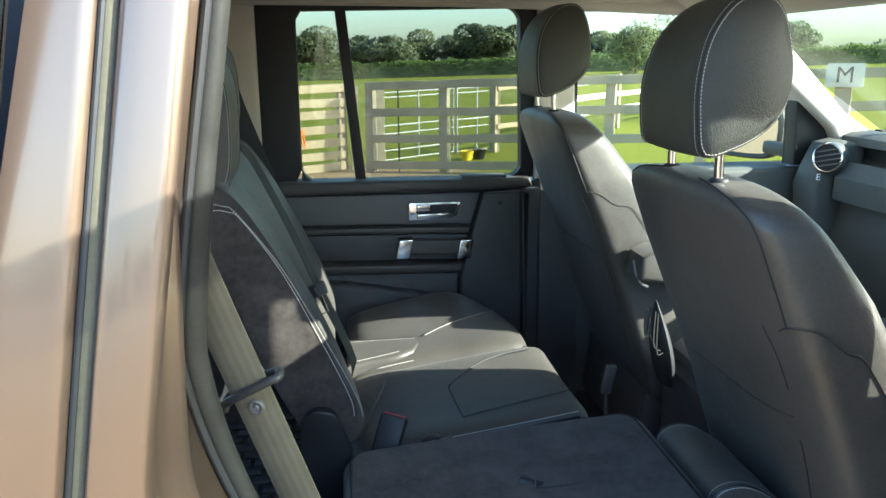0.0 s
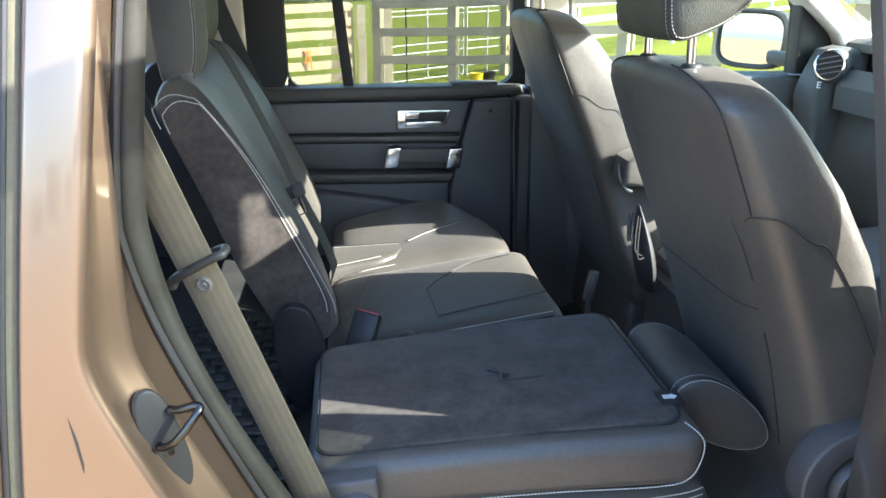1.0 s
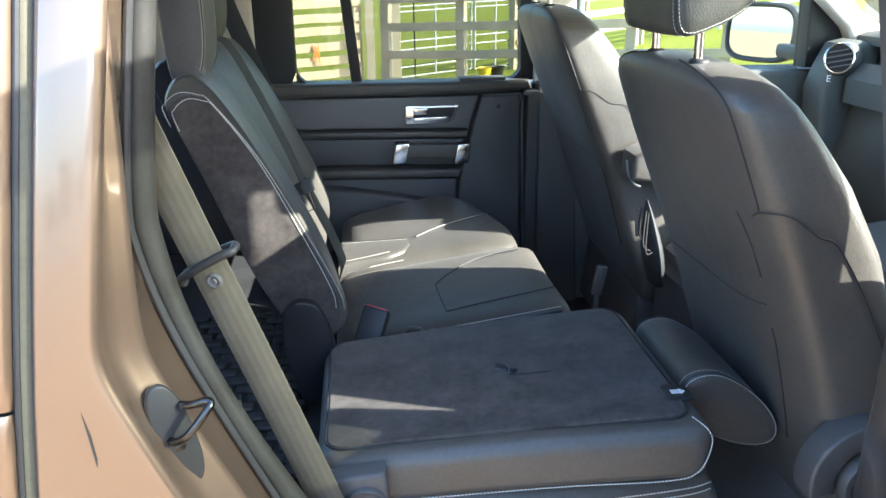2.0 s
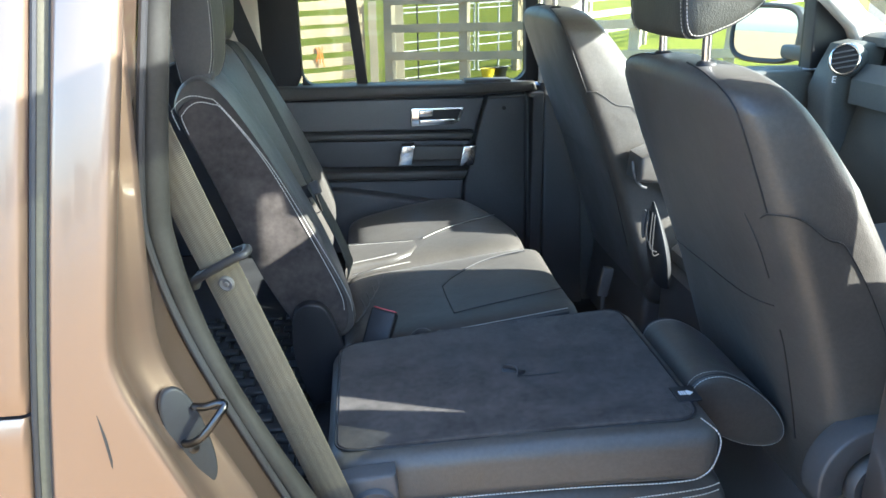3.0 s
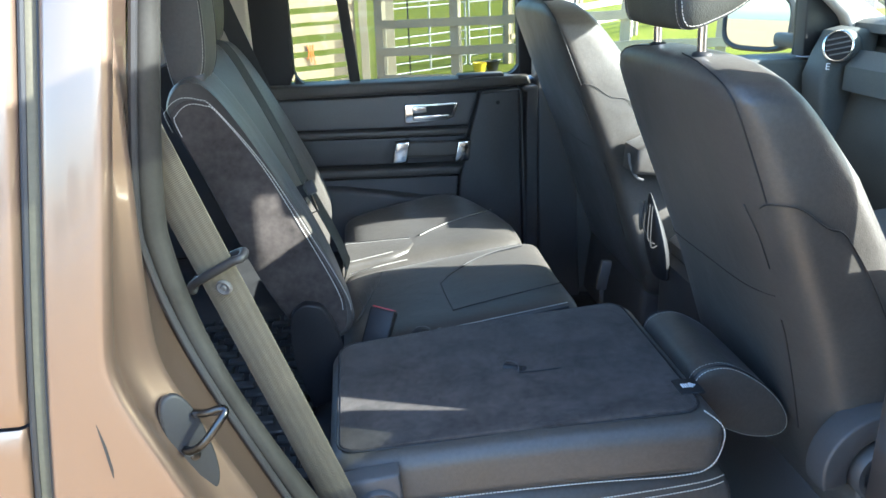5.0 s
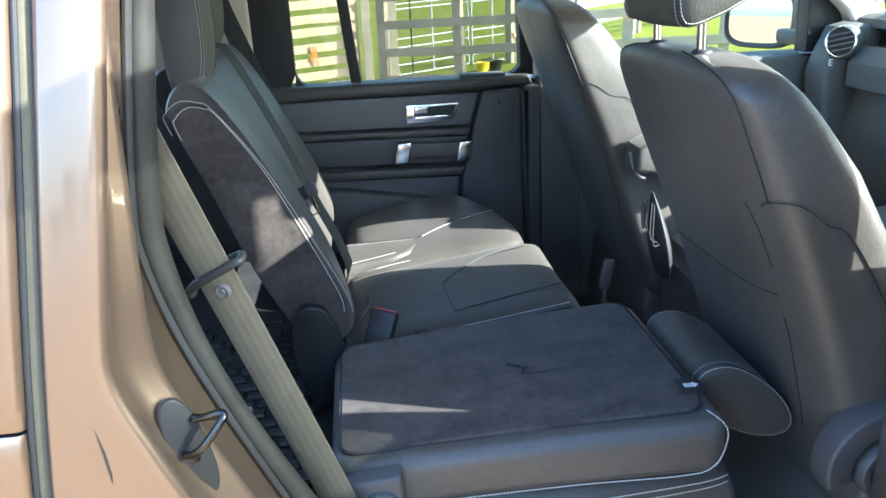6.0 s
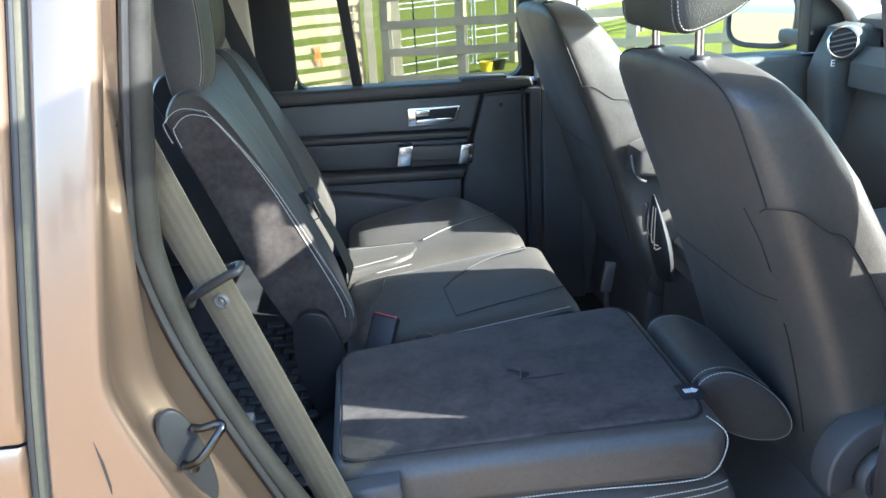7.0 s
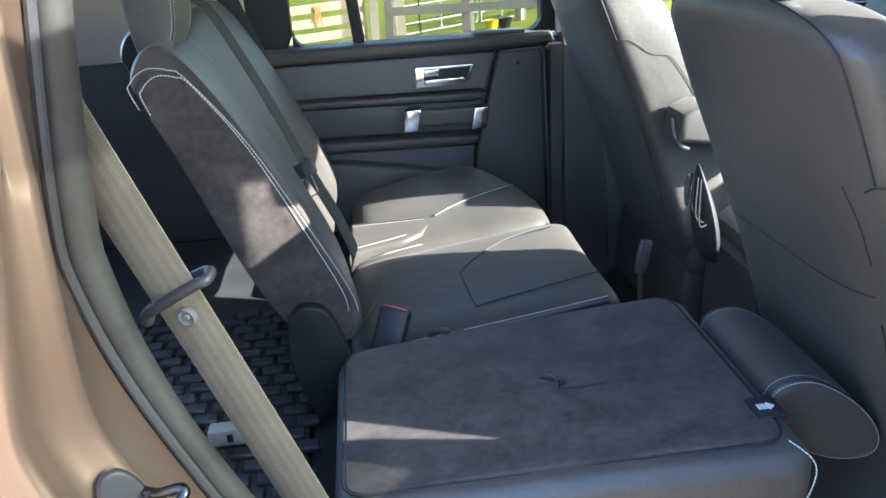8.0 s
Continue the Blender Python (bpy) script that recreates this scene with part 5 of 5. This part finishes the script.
def fence(name, label, a, b, n, heights, w, material, post_h, post=0.10, proud=-1, post_mat=None):
    """A post and rail fence from a to b with n bays."""
    a, b = Vector((*a, 0)), Vector((*b, 0))
    d = (b - a) / n
    nrm = Vector((d.y, -d.x, 0)).normalized()
    fn = thing(name, (a.x, a.y, G(a.x, a.y)), label, "fence")
    for i in range(n + 1):
        p = a + d * i
        z = G(p.x, p.y)
        bm = B()
        board(bm, (p.x, p.y, z - 0.2), (p.x + random.uniform(-0.01, 0.01), p.y, z + post_h + random.uniform(-0.02, 0.02)), post, post, nrm)
        part("post", bm, post_mat or material, fn)
    for i in range(n):
        for h in heights:
            p, q = a + d * i, a + d * (i + 1)
            o = nrm * (post / 2 + 0.02) * (1 if nrm.y < 0 else -1) * -proud
            bm = B()
            board(bm, (p.x + o.x, p.y + o.y, G(p.x, p.y) + h), (q.x + o.x, q.y + o.y, G(q.x, q.y) + h + random.uniform(-0.01, 0.01)), w, 0.036, nrm)
            part("rail", bm, material, fn)
    return fn


main = fence("yard_fence", "weathered grey timber post and rail fence on grass", (0.55, 12.25), (12.7, 5.8), 11, (0.12, 0.53, 0.94, 1.35), 0.125, TIMBER, 1.40, 0.14)
fence("pen_fence", "pale sunlit timber boarded pen fence", (-4.2, 10.9), (0.10, 12.7), 3, (0.07, 0.27, 0.47, 0.68, 0.92, 1.12, 1.33), 0.13, TIMBER_PALE, 1.36, 0.13)
fence("paddock_fence", "white-painted timber paddock fence across the meadow", (4.6, 15.5), (17.0, 27.0), 7, (0.48, 0.81, 1.13), 0.11, WHITE_PAINT, 1.23, 0.10)
fence("far_fence", "pale timber rail fence beyond the gate", (2.9, 13.9), (6.6, 17.4), 2, (0.48, 0.83, 1.18), 0.09, TIMBER_PALE, 1.28, 0.09)


def gate(a, b, label):
    a, b = Vector((*a, 0)), Vector((*b, 0))
    gt = thing("field_gate", (a.x, a.y, G(a.x, a.y)), label, "gate", "field gates")
    za, zb = G(a.x, a.y), G(b.x, b.y)
    for h in (0.08, 0.24, 0.52, 0.66, 1.13, 1.21):
        bm = B()
        tube(bm, [(a.x, a.y, za + h), (b.x, b.y, zb + h)], 0.014, 8)
        part("bar", bm, GALV, gt)
    for f in (0.0, 0.5, 1.0):
        p = a.lerp(b, f)
        z = za + (zb - za) * f
        bm = B()
        tube(bm, [(p.x, p.y, z + 0.08), (p.x, p.y, z + 1.22)], 0.02, 8)
        part("upright", bm, GALV, gt)
    return gt


gate((0.75, 12.9), (2.10, 13.7), "galvanised tubular steel field gate, shut")
gate((2.15, 13.6), (2.95, 14.0), "galvanised tubular steel field gate, shut")
for x, y, s in ((0.72, 12.75, 0.15), (2.93, 14.0, 0.17), (0.30, 12.62, 0.13)):
    bm = B()
    board(bm, (x, y, G(x, y) - 0.2), (x, y, G(x, y) + 1.35), s, s, (0, 1, 0))
    tagged(part("gate_post", bm, TIMBER), "square weathered timber gate post", "gate post", "gate posts")
bm = B()
tube(bm, [(0.97, 11.95, G(1, 12)), (0.965, 11.95, G(1, 12) + 1.41)], 0.012, 8)
tagged(part("electric_fence_stake", bm, SEAM), "thin black fence stake in the grass", "stake")

bu = thing("bucket", (2.23, 13.0, G(2.23, 13)), "yellow plastic bucket on the grass beside the gate", "bucket")
bm = B()
lathe(bm, [(0.0, 0.0), (0.085, 0.0), (0.125, 0.16), (0.130, 0.165), (0.118, 0.165), (0.08, 0.02), (0.0, 0.02)], pose(2.23, 13.0, G(2.23, 13)), 20)
part("tub", bm, YELLOW, bu)
bm = B()
tube(bm, [(2.23 + 0.125 * math.cos(radians(a)), 13.0, G(2.23, 13) + 0.16 + 0.03 * math.sin(radians(a))) for a in range(0, 181, 20)], 0.005, 6)
part("handle", bm, SEAM, bu)
bu2 = copy_thing(bu, Matrix.Translation((2.46, 13.05, G(2.46, 13))))
tagged(bu2, "black plastic bucket on the grass beside the gate")
for o in bu2.children:
    if "tub" in o.name:
        o.data = o.data.copy()
        o.data.materials[0] = SEAM

# orange cord on the pen's boards
oc = thing("baling_cord", (-0.55, 12.30, G(-0.55, 12.3) + 0.6), "orange cord knotted round a fence board", "cord")
for k in range(3):
    part("strand", tube(B(), spline([(-0.60 + 0.05 * k, 12.27, G(-0.6, 12.3) + 0.72), (-0.57 + 0.03 * k, 12.25, G(-0.6, 12.3) + 0.62), (-0.61 + 0.06 * k, 12.26, G(-0.6, 12.3) + 0.50 - 0.04 * k)], 5), 0.012, 6), ORANGE, oc)

# dressage letter board
sg = thing("arena_letter_board", (4.55, 6.45, G(4.5, 6.4)), "white arena marker board with a black letter on a brown post", "sign")
sx, sy, sz = 4.55, 6.45, 1.475
sm = look((sx, sy, sz), (sx + 0.58, sy + 0.80, sz))
bm = B()
ol = rounded(-0.155, 0.155, -0.11, 0.10, 0.02)
prism(bm, ol, "z", -0.012, 0.0, 0.002)
bmesh.ops.transform(bm, matrix=sm, verts=bm.verts)
bd = part("board", bm, WHITE_PAINT, sg)
letter("M", 0.20, sm @ pose(0, -0.005, 0.003), SEAM, bd)
bm = B()
board(bm, (sx + 0.03, sy + 0.03, G(sx, sy) - 0.1), (sx + 0.03, sy + 0.03, sz - 0.08), 0.14, 0.05, (0.58, 0.8, 0))
part("post", bm, TIMBER, sg)


def leaves(name, material, parent, points, size, seed, out=None):
    """Many small leaf clumps, one facet each, turned every way."""
    g = np.random.default_rng(seed)
    k = len(points)
    u = g.normal(size=(k, 3))
    u /= np.linalg.norm(u, axis=1, keepdims=True)
    w = np.cross(u, g.normal(size=(k, 3)))
    w /= np.linalg.norm(w, axis=1, keepdims=True)
    sz = (size * g.uniform(0.5, 1.4, (k, 1)))
    shape = ((-1, -0.45), (0.1, -0.75), (1, 0.05), (0.0, 0.7))
    verts = np.stack([points + sz * (a * u + b * w) for a, b in shape], 1).reshape(-1, 3)
    me = bpy.data.meshes.new(name)
    me.from_pydata(verts.tolist(), [], np.arange(4 * k).reshape(-1, 4).tolist())
    me.materials.append(material)
    me.polygons.foreach_set("use_smooth", [True] * len(me.polygons))
    nm = (np.array((0.25, -0.45, 0.7)) if out is None else out) + g.normal(size=(k, 3)) * 0.18
    nm /= np.linalg.norm(nm, axis=1, keepdims=True)
    me.normals_split_custom_set_from_vertices(np.repeat(nm, 4, axis=0).tolist())
    ob = new(name, me)
    ob.parent, ob.matrix_parent_inverse = parent, world_of(parent).inverted()
    return ob


def crown_points(centre, radii, count, seed, lobes=22):
    """Points in rounded boughs, crowded towards their outsides, over a filled heart."""
    g = np.random.default_rng(seed)
    c = g.normal(size=(lobes, 3)) * (0.42, 0.42, 0.40)
    r = g.uniform(0.26, 0.50, lobes)
    i = g.integers(0, lobes, count)
    d = g.normal(size=(count, 3))
    d /= np.linalg.norm(d, axis=1, keepdims=True)
    p = c[i] + d * (r[i] * g.uniform(0.80, 1.0, count) ** 0.6)[:, None] + g.normal(size=(count, 3)) * 0.03
    return np.array(centre) + p * np.array(radii), d + 0.6 * p


def tree(x, y, h, r, mat_leaf, seed, count=2600, size=0.22, label="broad green tree at the edge of a meadow"):
    rng = random.Random(seed)
    z = G(x, y) * math.exp(-(x * x + y * y) / 250 ** 2) - 0.05
    tr = thing("tree", (x, y, z), label, "tree", "trees")
    bm = B()
    tube(bm, spline([(x, y, z - 0.2), (x + 0.1, y, z + h * 0.25), (x - 0.05, y + 0.1, z + h * 0.5), (x, y, z + h * 0.8)], 4), [0.035 * h * (1 - 0.8 * i / 12) for i in range(13)], 10)
    for k in range(6):
        a = rng.uniform(0, 6.28)
        z0 = z + h * rng.uniform(0.28, 0.55)
        tube(bm, [(x, y, z0), (x + 0.4 * r * math.cos(a), y + 0.4 * r * math.sin(a), z0 + 0.12 * h), (x + 0.75 * r * math.cos(a), y + 0.75 * r * math.sin(a), z0 + 0.3 * h)], [0.014 * h, 0.009 * h, 0.003 * h], 6)
    part("trunk", bm, BARK, tr)
    pts, out = crown_points((x, y, z + h * 0.50), (r, r, h * 0.46), count, seed)
    leaves("crown", mat_leaf, tr, pts, size, seed + 1, out)
    return tr


rng = random.Random(5)
for i in range(25):
    x = -62 + 6.6 * i + rng.uniform(-2.0, 2.0)
    y = 165 + rng.uniform(-9, 10) - 0.10 * i * 6
    tree(x, y, rng.uniform(6.6, 9.0), rng.uniform(5.0, 8.0), LEAF_HAZED if i % 3 else LEAF, i, 15000, 0.24)
tree(26.5, 66, 5.2, 2.3, LEAF, 50, 7000, 0.085, "light green tree standing behind the hedge")
tree(31.5, 70, 5.2, 2.2, LEAF, 51, 6000, 0.085, "light green tree standing behind the hedge")
for i in range(9):
    tree(62 + 9 * i, 96 - 9 * i + rng.uniform(-3, 3), rng.uniform(4.5, 7.0), rng.uniform(3, 4.4), LEAF if i % 2 else LEAF_HAZED, 60 + i, 5000, 0.16)
for i in range(7):
    tree(-34 + 9 * i + rng.uniform(-2, 2), -46 + rng.uniform(-6, 4), rng.uniform(2.8, 4.0), rng.uniform(3.0, 4.6), LEAF_HAZED if i % 2 else LEAF, 90 + i, 3000, 0.24)
fence("roadside_fence", "white-painted timber fence across the yard", (-14.0, -13.5), (4.0, -12.0), 8, (0.35, 0.68, 1.0), 0.11, WHITE_PAINT, 1.1, 0.10)
hd = thing("hedge", (0, 90, 0), "long clipped green hedge along the meadow", "hedge")
rng = np.random.default_rng(9)
pts = []
for x, dy, f in zip(rng.uniform(-40, 70, 60000), rng.uniform(-1.2, 1.2, 60000), rng.random(60000) ** 0.6):
    y = 92 - 0.35 * max(0, x - 5)
    z = G(x, y) * math.exp(-(x * x + y * y) / 250 ** 2)
    top = 1.85 + 0.30 * noise.noise((x * 0.4, 0, 0)) + 0.30 * noise.noise((x * 1.7, 3, 0)) + 0.22 * noise.noise((x * 6.0, 7, dy))
    pts.append((x, y + dy, z + top * f))
leaves("foliage", LEAF_HEDGE, hd, np.array(pts), 0.105, 10)
bm = B()
prof = [(-40 + 110 * i / 40) for i in range(41)]
rows = []
for x in prof:
    y = 92 - 0.35 * max(0, x - 5)
    z = G(x, y) * math.exp(-(x * x + y * y) / 250 ** 2)
    h = 1.4 + 0.35 * noise.noise((x * 0.4, 0, 0))
    rows.append([(x, y - 0.9, z - 0.2), (x, y - 0.8, z + h), (x, y + 0.8, z + h), (x, y + 0.9, z - 0.2)])
loft(bm, rows)
part("inner_branches", bm, LEAF_HAZED, hd)
